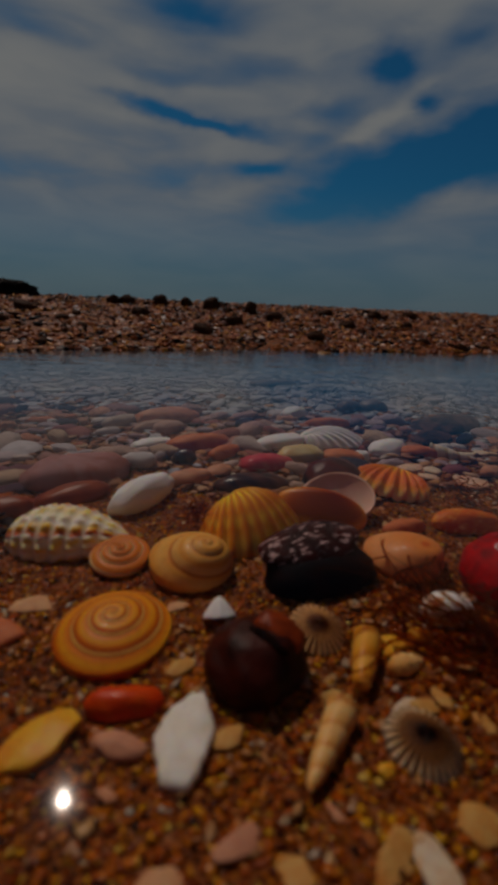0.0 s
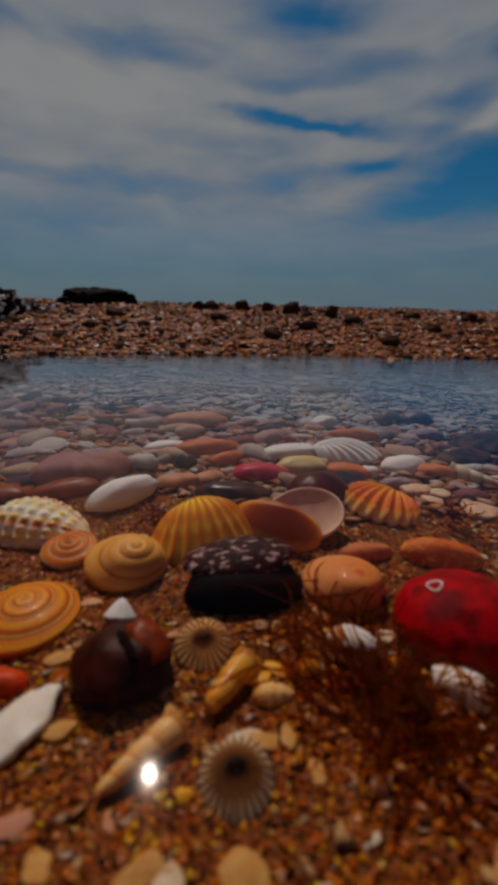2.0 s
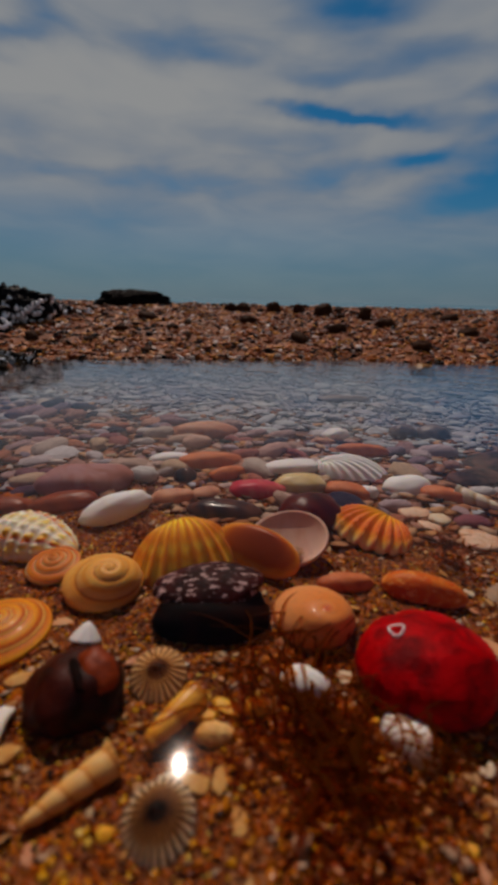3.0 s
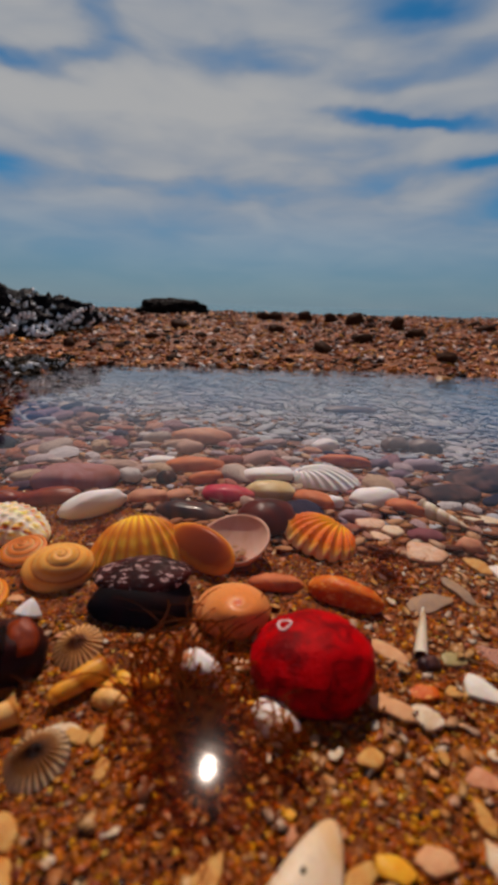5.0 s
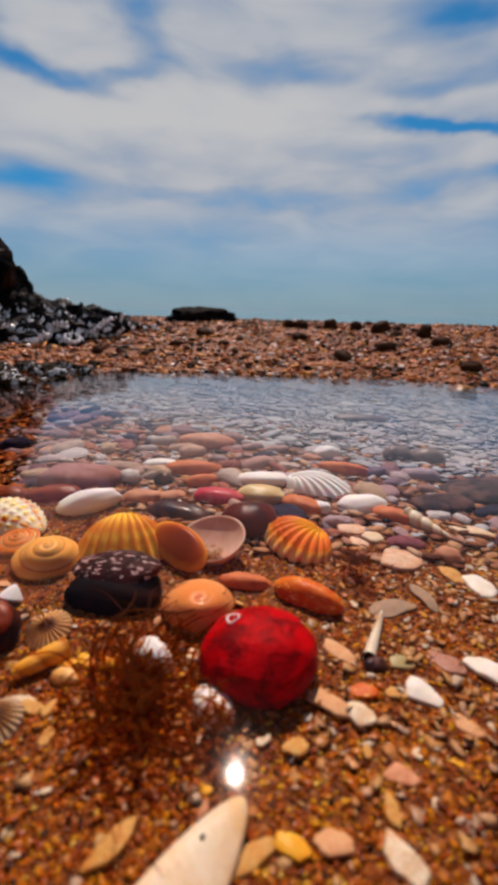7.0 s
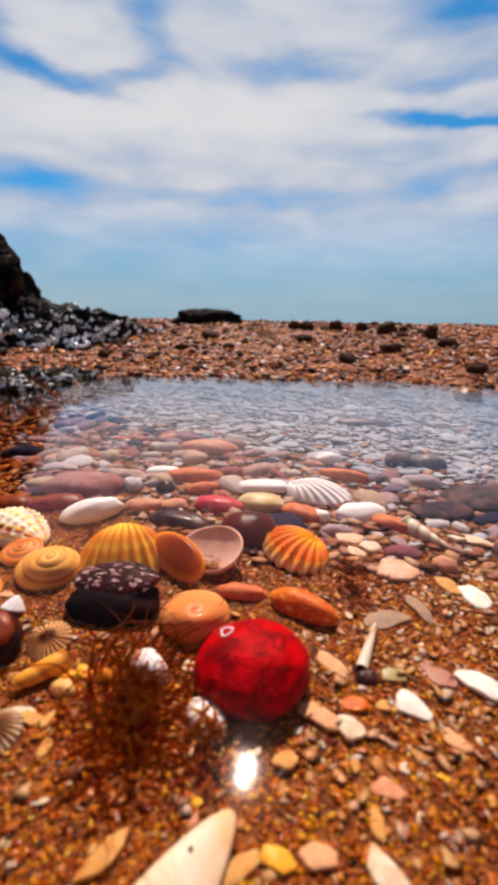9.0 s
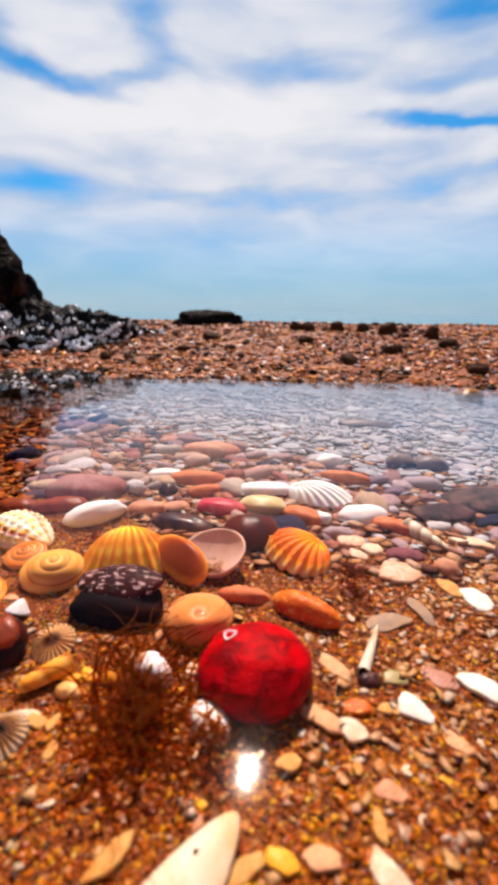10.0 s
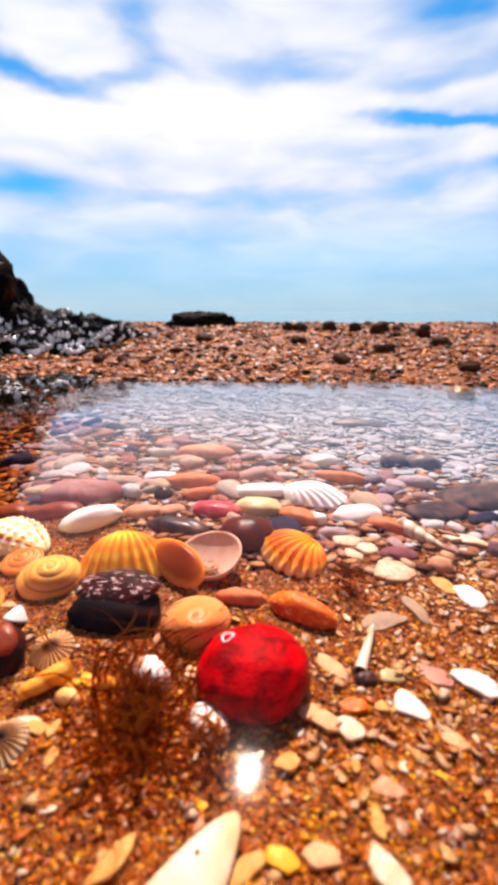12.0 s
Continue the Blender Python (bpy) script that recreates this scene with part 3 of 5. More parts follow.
M_COCKLE = banded("yellow_cockle", [(0.0, (0.99, 0.92, 0.16)), (0.20, (0.99, 0.82, 0.06)), (0.28, (0.96, 0.60, 0.015)), (0.35, (0.88, 0.42, 0.010)), (0.40, (0.95, 0.66, 0.08)), (0.44, (0.86, 0.42, 0.012)), (0.50, (0.96, 0.70, 0.12)), (0.56, (0.92, 0.66, 0.20)), (1.0, (0.55, 0.34, 0.12))], 0, "u", 0.03, 0.45, 0.0, ((0.76, 0.24, 0.005), 22, 0.68))
M_COCKLE_ORANGE = banded("orange_cockle", [(0.0, (0.98, 0.74, 0.03)), (0.20, (0.98, 0.62, 0.010)), (0.32, (0.95, 0.38, 0.003)), (0.43, (0.94, 0.30, 0.003)), (0.475, (0.96, 0.50, 0.04)), (0.505, (0.96, 0.70, 0.24)), (0.525, (0.96, 0.82, 0.52)), (0.57, (0.96, 0.92, 0.80)), (1.0, (0.6, 0.4, 0.2))], 0, "u", 0.03, 0.45, 0.0, ((0.80, 0.17, 0.002), 18, 0.60))
M_COCKLE_WHITE = banded("white_cockle", [(0.0, (0.97, 0.96, 0.95)), (0.5, (0.97, 0.97, 0.96)), (1.0, (0.7, 0.65, 0.6))], 0, "u", 0.03, 0.5, 0.05, ((0.80, 0.76, 0.82), 18, 0.3))
M_WHORL = banded("tan_whorl", [(0.0, (0.70, 0.26, 0.02)), (0.08, (0.90, 0.52, 0.14)), (0.35, (0.93, 0.62, 0.24)), (0.60, (0.88, 0.48, 0.11)), (0.72, (0.92, 0.60, 0.24)), (0.92, (0.91, 0.62, 0.28)), (1.0, (0.50, 0.14, 0.015))], 1, "u", 0.03, 0.45, 0.1)
M_WHORL_RED = banded("orange_whorl", [(0.0, (0.66, 0.20, 0.01)), (0.10, (0.86, 0.36, 0.02)), (0.4, (0.97, 0.64, 0.04)), (0.58, (0.84, 0.34, 0.015)), (0.72, (0.54, 0.11, 0.008)), (0.80, (0.60, 0.12, 0.008)), (0.84, (0.99, 0.88, 0.42)), (0.92, (0.98, 0.80, 0.26)), (1.0, (0.42, 0.08, 0.006))], 1, "u", 0.03, 0.45, 0.1, ((0.78, 0.24, 0.010), 0.25, 0.35))
M_WHORL_RUST = banded("rust_whorl", [(0.0, (0.62, 0.18, 0.02)), (0.4, (0.84, 0.36, 0.06)), (0.68, (0.78, 0.30, 0.045)), (0.84, (0.98, 0.84, 0.58)), (0.93, (0.97, 0.78, 0.46)), (1.0, (0.56, 0.15, 0.02))], 1, "u", 0.02, 0.45, 0.1, ((0.80, 0.34, 0.04), 16, 0.25))
M_KNOBBY = banded("knobby_shell", [(0.0, (0.96, 0.94, 0.84)), (0.18, (0.97, 0.84, 0.14)), (0.34, (0.97, 0.93, 0.70)), (0.52, (0.96, 0.95, 0.90)), (0.68, (0.95, 0.72, 0.08)), (0.82, (0.78, 0.30, 0.05)), (0.90, (0.72, 0.20, 0.04)), (1.0, (0.97, 0.95, 0.90))], 5, "v", 0.22, 0.45, 0.1, ((0.98, 0.95, 0.86), 9, 0.55))
M_WHITE = plain_stone("white_stone", (0.97, 0.96, 0.96), (0.92, 0.90, 0.92), 0.45, 45, 0.2)
M_CREAM = plain_stone("cream_stone", (0.82, 0.74, 0.52), (0.78, 0.62, 0.36), 0.35, 40)
M_SPECKLED = plain_stone("speckled_shell", (0.05, 0.010, 0.010), (0.13, 0.018, 0.015), 0.6, 70, 0.2, 0.0, 0.3, ((0.66, 0.42, 0.40), 560))
# near black, for shade in hollows and gaps built as solid lumps
M_SHADE_BLACK = plain_stone("shade_black", (0.012, 0.006, 0.005), (0.05, 0.014, 0.008), 0.7, 60, 0.1, 0.0)
M_AMBER = banded("amber_shell", [(0.0, (0.36, 0.08, 0.006)), (0.25, (0.46, 0.11, 0.006)), (0.42, (0.58, 0.18, 0.010)), (0.51, (0.86, 0.44, 0.05)), (0.58, (0.66, 0.28, 0.05)), (1.0, (0.50, 0.17, 0.02))], 0, "u", 0.24, 0.4, 0.05)
M_ROSE = plain_stone("rose_shell", (0.90, 0.70, 0.66), (0.82, 0.56, 0.50), 0.4, 50, 0.3, 0.1, 0.1)
M_PEACH = banded("peach_moon_shell", [(0.0, (0.66, 0.13, 0.02)), (0.09, (0.78, 0.24, 0.05)), (0.16, (0.88, 0.42, 0.16)), (0.28, (0.84, 0.36, 0.12)), (0.60, (0.88, 0.42, 0.18)), (0.85, (0.90, 0.48, 0.26)), (1.0, (0.84, 0.38, 0.16))], 0, "v", 0.06, 0.45, 0.15)
M_RED = plain_stone("crimson_shell", (0.70, 0.001, 0.002), (0.26, 0.0005, 0.001), 0.42, 150, 0.10, 0.0, 1.0)
M_CHESTNUT = plain_stone("chestnut_stone", (0.20, 0.034, 0.010), (0.014, 0.006, 0.020), 0.35, 42, 0.25, 0.0, 0.15)
M_MAHOGANY = plain_stone("mahogany_shell", (0.12, 0.022, 0.005), (0.025, 0.005, 0.003), 0.45, 90, 0.3, 0.0, 0.4)
M_MAHOGANY_PALE = plain_stone("rubbed_mahogany", (0.42, 0.10, 0.018), (0.16, 0.03, 0.008), 0.45, 90, 0.3, 0.1, 0.25)
M_MAGENTA = plain_stone("magenta_shell", (0.66, 0.045, 0.16), (0.76, 0.24, 0.28), 0.4, 80, 0.3, 0.1)
M_ORANGE = plain_stone("orange_cone", (0.76, 0.19, 0.012), (0.84, 0.34, 0.06), 0.4, 130, 0.3, 0.0, 0.5, ((0.92, 0.44, 0.09), 620))
M_SCARLET = plain_stone("scarlet_stone", (0.74, 0.10, 0.006), (0.82, 0.20, 0.015), 0.4, 60, 0.3, 0.1)
M_SALMON = plain_stone("salmon_stone", (0.76, 0.34, 0.20), (0.64, 0.24, 0.15), 0.5, 60, 0.2)
M_PINK = plain_stone("pink_stone", (0.76, 0.48, 0.40), (0.64, 0.34, 0.29), 0.5, 60, 0.2)
M_MAUVE = plain_stone("mauve_stone", (0.54, 0.34, 0.40), (0.42, 0.20, 0.20), 0.6, 60, 0.12, 0.0, 0.5)
M_RUST = plain_stone("rust_stone", (0.42, 0.13, 0.06), (0.26, 0.07, 0.035), 0.4, 60)
M_SLATE = plain_stone("slate_shell", (0.05, 0.035, 0.07), (0.26, 0.12, 0.09), 0.3, 60, 0.5, 0.2)
M_GREY = plain_stone("grey_stone", (0.34, 0.27, 0.28), (0.24, 0.18, 0.20), 0.4, 70)
M_SLAB = plain_stone("dark_slab", (0.05, 0.03, 0.06), (0.24, 0.14, 0.15), 0.6, 90, 0.2, 0.0, 0.8)
M_AUGER = banded("tan_auger", [(0.0, (0.76, 0.36, 0.10)), (0.15, (0.92, 0.60, 0.26)), (0.7, (0.95, 0.72, 0.42)), (0.94, (0.93, 0.62, 0.30)), (1.0, (0.72, 0.32, 0.09))], 1, "u", 0.05, 0.4, 0.1)
M_AUGER_GOLD = banded("golden_auger", [(0.0, (0.66, 0.28, 0.03)), (0.25, (0.88, 0.48, 0.06)), (0.8, (0.94, 0.60, 0.16)), (1.0, (0.62, 0.26, 0.03))], 1, "u", 0.10, 0.35, 0.15)
M_AUGER_WHITE = banded("white_auger", [(0.0, (0.62, 0.50, 0.38)), (0.3, (0.80, 0.74, 0.64)), (0.8, (0.84, 0.80, 0.72)), (1.0, (0.6, 0.45, 0.34))], 1, "u", 0.05, 0.4, 0.1)
# near-black first stops paint the shade of the central hole
M_LIMPET = banded("ribbed_limpet", [(0.0, (0.010, 0.005, 0.004)), (0.11, (0.015, 0.007, 0.005)), (0.16, (0.22, 0.09, 0.03)), (0.36, (0.46, 0.25, 0.11)), (0.48, (0.80, 0.62, 0.46)), (0.60, (0.88, 0.76, 0.64)), (1.0, (0.50, 0.32, 0.21))], 0, "u", 0.10, 0.5, 0.0, ((0.05, 0.014, 0.005), 26, 0.92))
M_LIMPET_GOLD = banded("golden_limpet", [(0.0, (0.03, 0.012, 0.008)), (0.14, (0.20, 0.08, 0.03)), (0.26, (0.74, 0.46, 0.22)), (0.6, (0.84, 0.62, 0.42)), (1.0, (0.80, 0.56, 0.34))], 0, "u", 0.10, 0.45, 0.1, ((0.20, 0.06, 0.014), 24, 0.85))
M_SHARD = plain_stone("white_shard", (0.86, 0.78, 0.68), (0.78, 0.58, 0.42), 0.45, 130, 0.3, 0.0, 0.9)
M_PLATE = plain_stone("worn_plate", (0.90, 0.82, 0.72), (0.86, 0.68, 0.50), 0.4, 70, 0.3)
M_GLEAM = plain_stone("bright_white_shard", (0.95, 0.93, 0.90), (0.90, 0.84, 0.76), 0.4, 90, 0.3)
M_SHARD_CREAM = plain_stone("cream_shard", (0.76, 0.54, 0.26), (0.70, 0.36, 0.11), 0.45, 130, 0.3, 0.0, 0.9)
M_SHARD_YELLOW = plain_stone("yellow_shard", (0.92, 0.64, 0.10), (0.86, 0.44, 0.04), 0.4, 90, 0.3)
M_SHARD_TAN = plain_stone("tan_shard", (0.78, 0.50, 0.36), (0.82, 0.60, 0.44), 0.45, 130, 0.3, 0.0, 0.9)
M_SHARD_GREY = plain_stone("grey_shard", (0.46, 0.36, 0.32), (0.58, 0.44, 0.34), 0.45, 130, 0.3, 0.0, 0.9)
M_SHARD_OLIVE = plain_stone("olive_shard", (0.56, 0.52, 0.34), (0.48, 0.42, 0.26), 0.35, 90)
M_SHARD_ROSE = plain_stone("rose_shard", (0.80, 0.50, 0.40), (0.66, 0.32, 0.20), 0.45, 130, 0.3, 0.0, 0.9)
M_SHARD_PALE = plain_stone("pale_rough_shard", (0.88, 0.72, 0.64), (0.78, 0.52, 0.42), 0.5, 160, 0.2, 0.0, 1.0)
M_STRIPED = banded("striped_shard", [(0.0, (0.62, 0.36, 0.34)), (0.45, (0.66, 0.44, 0.40)), (0.55, (0.22, 0.06, 0.07)), (1.0, (0.66, 0.40, 0.36))], 5, "u", 0.10, 0.4, 0.1)

set_shell("cockle_shell", cockle_mesh("cockle_shell", 0.055, 0.041, 0.0215, 22, M_COCKLE, 0.034, crown=0.22), on_sand(0.0865, 0.2570, 42, -4, 0, 0.002), "yellow-orange ribbed cockle shell lying on the sand")
set_shell("cockle_shell", cockle_mesh("cockle_shell_beaded", 0.047, 0.038, 0.0145, 18, M_COCKLE_ORANGE, 0.04, 0.20, crown=0.10, full=0.5), on_sand(0.1650, 0.3145, -38, -3, 0, 0.001), "bright orange cockle shell with a white beaded margin")
set_shell("cockle_shell", cockle_mesh("cockle_shell_white", 0.037, 0.054, 0.013, 20, M_COCKLE_WHITE, 0.026), on_sand(0.1450, 0.3990, 100, 0, 0, 0.0), "white ribbed clam shell among pink pebbles")
set_shell("top_shell", whorl_mesh("top_shell", 0.0325, 0.0115, 3.2, M_WHORL, 1.0, 0.06, 0.34, skew=(0.30, -0.18)), facing(0.0630, 0.2260, 0, 120, 9, -0.0005), "tan coiled top shell with pale spiral bands")
set_shell("sundial_shell", whorl_mesh("sundial_shell", 0.0355, 0.0062, 4.4, M_WHORL_RED, 0.8, 0.045, 0.35, 90, 90), facing(0.0445, 0.1905, 10, 165, 1, 0.0005), "large yellow and orange spiral sundial shell")
set_shell("sundial_shell", whorl_mesh("sundial_shell_small", 0.023, 0.0038, 4.4, M_WHORL_RUST, 0.5, 0.18, 0.55, 80, 80, 0.1), facing(0.0345, 0.2280, 70, 160, 7, -0.0018), "small rust-brown spiral shell with a pale seam")
set_shell("rock_shell", spindle_mesh("rock_shell", 0.052, 0.036, 0.023, M_KNOBBY, 9, 20, 0.12), on_sand(0.0085, 0.2415, 2, 0, 0, 0.003), "knobbly white, yellow and brown rock shell")
set_shell("white_pebble", pebble_mesh("white_pebble", 0.041, 0.019, 0.014, 3, M_WHITE, 0.10, 2.0, 20, 32, 0.0, -0.15), on_sand(0.0290, 0.2815, 58, 0, -5, 0.0), "smooth white oval pebble on brown sand", "pebble")
dark = base("abalone_shell", on_sand(0.1115, 0.2265, 24, 0, 0, 0.001), "dark speckled shell, its shaded side a black lump", "shell")
part("back", pebble_mesh("back", 0.044, 0.022, 0.0065, 9, M_SPECKLED, 0.10, 2.0, 18, 30, 0.02), dark, pose(0, 0.005, 0.0108, 10, -5, 0), "black-red back with white specks")
# solid lump, black for the shade under the shell's back
part("hollow", pebble_mesh("hollow", 0.045, 0.027, 0.0135, 12, M_SHADE_BLACK, 0.12, 2.3, 16, 28, 0.03), dark, pose(0.001, -0.0015, 0.0), "solid black lump standing in for the shaded underside")
claim(0.1115, 0.2265, 0.021)
tellin = base("open_clam", on_sand(0.1240, 0.2725, 4, 0, 0, 0.0), "open clam with an amber valve and a rose valve", "shell")
part("valve", valve_mesh("valve", 0.044, 0.021, 0.0045, M_AMBER), tellin, pose(-0.0062, -0.0066, 0.0092, 44, 0, -10) @ pose(0, 0, 0, 0, 0, -10), "glossy amber-brown front valve")
part("valve", valve_mesh("valve_back", 0.040, 0.032, 0.009, M_ROSE), tellin, pose(0.005, 0.008, 0.010, 205, -8, 8), "pale rose rear valve lying open")
claim(0.1240, 0.2725, 0.026)
set_shell("moon_shell", whorl_mesh("moon_shell", 0.0320, 0.0105, 2.2, M_PEACH, 1.7, 0.025, 0.24, skew=(0.34, -0.40)), facing(0.1500, 0.2410, 0, 152, 4, 0.0005), "smooth peach moon snail shell beside the clam")
crimson = base("red_shell", on_sand(0.1905, 0.2255, 30, 0, 0, 0.001), "deep crimson rough shell resting on the sand", "shell")
part("body", pebble_mesh("body", 0.044, 0.040, 0.021, 21, M_RED, 0.05, 2.15, 48, 80, 0.016), crimson, pose(0, 0, 0.0010, -3, -3, 0))
claim(0.1905, 0.2255, 0.022)


def ring_mesh(name, radius, tube, material, squash=0.7):
    def at(u, v):
        a, b = 2 * math.pi * u, 2 * math.pi * v
        r = radius * (1 + 0.14 * math.sin(3 * a + 1)) + tube * math.cos(b)
        return (r * math.cos(a), r * math.sin(a) * squash, tube * 0.7 * math.sin(b))
    return grid_mesh(name, 22, 8, at, material)


part("ring", ring_mesh("ring", 0.0023, 0.00045, M_WHITE, 0.85), crimson, pose(-0.0105, 0.0040, 0.0197, 4, -18, 0), "small pale worn ring")
set_shell("chestnut_pebble", pebble_mesh("chestnut_pebble", 0.036, 0.028, 0.0175, 31, M_CHESTNUT, 0.08, 2.3, 20, 32), on_sand(0.1320, 0.3170, 34), "glossy dark chestnut pebble on sand", "pebble")
nut = base("turban_shell", on_sand(0.0895, 0.1795, 10), "dark mahogany turban shell with a rubbed patch", "shell")
part("body", pebble_mesh("body", 0.0285, 0.0255, 0.0150, 15, M_MAHOGANY, 0.10, 2.3, 24, 36, 0.012, 0.10), nut, pose(0, 0, 0, 0, -4, 20))
part("mouth", pebble_mesh("mouth", 0.0150, 0.0105, 0.0050, 14, M_MAHOGANY_PALE, 0.14, 2.3, 18, 28, 0.03), nut, pose(0.0062, 0.0020, 0.0108, 6, 20, -35), "rubbed red-brown mouth lid")
# solid sliver, black for the shade in the gap
part("slit", pebble_mesh("slit", 0.0130, 0.0036, 0.0030, 16, M_SHADE_BLACK, 0.14, 2.1, 12, 20), nut, pose(0.0022, -0.0022, 0.0125, 10, 6, -48), "black sliver standing in for the shaded gap beside the lid")
claim(0.0905, 0.1775, 0.015)

STONES = (
    # name, x, y, length, width, height, turn, material, label, category
    ("magenta_shell", 0.0935, 0.3390, 0.037, 0.021, 0.013, 26, M_MAGENTA, "magenta pink oval shell between pale pebbles", "shell"),
    ("cream_pebble", 0.1165, 0.3580, 0.036, 0.021, 0.014, 27, M_CREAM, "cream yellow oval pebble on the bed", "pebble"),
    ("white_pebble", 0.1030, 0.3835, 0.045, 0.020, 0.013, 28, M_WHITE, "long white pebble behind the cream one", "pebble"),
    ("white_pebble", 0.1835, 0.3840, 0.036, 0.022, 0.013, 42, M_WHITE, "white lens-shaped pebble with a dark underside", "pebble"),
    ("orange_pebble", 0.1475, 0.3625, 0.031, 0.017, 0.010, 2, M_SALMON, "orange-brown flat pebble among white ones", "pebble"),
    ("white_pebble", 0.1600, 0.3655, 0.014, 0.010, 0.009, 10, M_WHITE, "small round white pebble", "pebble"),
    ("pink_pebble", 0.2040, 0.3785, 0.030, 0.014, 0.011, -8, M_SALMON, "pinkish brown oblong pebble", "pebble"),
    ("slate_mussel", 0.0845, 0.3055, 0.044, 0.019, 0.012, 17, M_SLATE, "blue-grey and brown mussel shell", "shell"),
    ("mauve_stone", -0.0155, 0.3085, 0.062, 0.040, 0.018, 38, M_MAUVE, "large smooth mauve-grey stone", "stone"),
    ("rust_stone", -0.0060, 0.2800, 0.040, 0.020, 0.012, 40, M_RUST, "rust-brown flat stone on the sand", "stone"),
    ("rust_stone", -0.0330, 0.2620, 0.030, 0.018, 0.011, 25, M_RUST, "rusty orange rough stone", "stone"),
    ("red_pebble", 0.1595, 0.2665, 0.025, 0.010, 0.008, 26, M_SALMON, "slender reddish pebble on the sand", "pebble"),
    ("pink_pebble", 0.0480, 0.3100, 0.028, 0.016, 0.011, 32, M_PINK, "pale pink oval pebble", "pebble"),
    ("pink_pebble", 0.0640, 0.3230, 0.022, 0.014, 0.009, 50, M_PINK, "pale pinkish small pebble", "pebble"),
    ("salmon_stone", 0.0450, 0.3730, 0.047, 0.020, 0.014, 30, M_SALMON, "long salmon-pink stone on the sand", "stone"),
    ("salmon_stone", 0.0655, 0.3580, 0.030, 0.013, 0.011, 52, M_SALMON, "salmon-orange finger-shaped stone on the sand", "stone"),
    ("dark_pebble", 0.0400, 0.3420, 0.016, 0.014, 0.012, 0, M_SLATE, "small blue-black pebble on the sand", "pebble"),
    ("white_pebble", 0.1215, 0.4785, 0.026, 0.018, 0.013, 32, M_WHITE, "rounded white pebble under the water", "pebble"),
    ("red_pebble", 0.1480, 0.4445, 0.046, 0.014, 0.012, 20, M_SALMON, "long reddish pebble on the sand", "pebble"),
    ("grey_stone", 0.1790, 0.5095, 0.027, 0.022, 0.016, 33, M_GREY, "rounded grey stone on the sand", "stone"),
    ("grey_stone", 0.2050, 0.5155, 0.030, 0.024, 0.017, 20, M_GREY, "rounded mauve-grey stone on the sand", "stone"),
    ("white_pebble", 0.0120, 0.3700, 0.032, 0.015, 0.009, 30, M_WHITE, "flat white pebble on the sand", "pebble"),
    ("salmon_stone", 0.0090, 0.4400, 0.060, 0.028, 0.016, 36, M_PINK, "broad pale pink stone under clear water", "stone"),
    ("grey_stone", 0.1055, 0.6400, 0.070, 0.030, 0.010, 25, M_GREY, "long flat grey-green stone near the far shore", "stone"),
    ("dark_slab", 0.2600, 0.4650, 0.080, 0.045, 0.012, 32, M_SLAB, "dark rough slab lying flat under water", "stone"),
    ("dark_slab", 0.2300, 0.4200, 0.046, 0.028, 0.009, 44, M_SLAB, "dark pitted stone beside the slab", "stone"),
    ("scarlet_stone", 0.0555, 0.1655, 0.020, 0.009, 0.007, 8, M_SCARLET, "scarlet orange smooth pebble", "pebble"),
    ("white_chunk", 0.1865, 0.2015, 0.018, 0.012, 0.0095, -28, M_WHITE, "worn white lump of shell beside the red shell", "shell"),
    ("mauve_pebble", 0.0575, 0.1550, 0.014, 0.007, 0.004, -12, M_PINK, "small mauve-pink pebble on the sand", "pebble"),
    ("white_pebble", 0.1755, 0.2150, 0.008, 0.006, 0.005, 30, M_WHITE, "tiny white pebble on the sand", "pebble"),
    ("blue_pebble", 0.2280, 0.2490, 0.010, 0.007, 0.006, 40, M_SLATE, "small blue-black stone on the sand", "pebble"),
    ("white_pebble", 0.2420, 0.3480, 0.014, 0.012, 0.009, 0, M_PINK, "small pale round pebble", "pebble"),
    ("yellow_pebble", 0.1420, 0.1960, 0.008, 0.006, 0.005, 20, M_SHARD_YELLOW, "tiny yellow pebble on the sand", "pebble"),
    ("yellow_pebble", 0.1195, 0.1530, 0.0045, 0.004, 0.003, 20, M_SHARD_YELLOW, "tiny bright yellow pebble", "pebble"),
)
for k, (name, x, y, l, w, h, rz, m, label, category) in enumerate(STONES):
    set_shell(name, pebble_mesh(name, l, w * 0.95, h * 0.84, 40 + k, m, 0.12 if h > 0.008 else 0.16, 2.2, 14, 26, 0.10 if m is M_SLAB else 0.006), on_sand(x, y, rz, 3 * math.sin(k * 2.1), 3 * math.cos(k * 1.7)), label, category)

set_shell("cone_shell", pebble_mesh("cone_shell", 0.034, 0.013, 0.011, 33, M_ORANGE, 0.06, 2.2, 26, 36, 0.008, 0.22), on_sand(0.1910, 0.2715, 0, 0, 0, 0.0005), "orange speckled cone shell lying on sand")
set_shell("auger_shell", auger_mesh("auger_shell", 0.0232, 0.0042, 4.5, M_AUGER, 0.035, 0.48, lip=0.30), on_sand(0.1066, 0.1567, 62, 0, 0, 0.001), "slender tan auger shell with an open mouth")
set_shell("olive_shell", auger_mesh("olive_shell", 0.020, 0.0043, 2.4, M_AUGER_GOLD, 0.03, 0.26, lip=0.0), on_sand(0.1210, 0.1825, 73, 0, 0, 0.0005), "golden-yellow finger-shaped olive shell on sand")
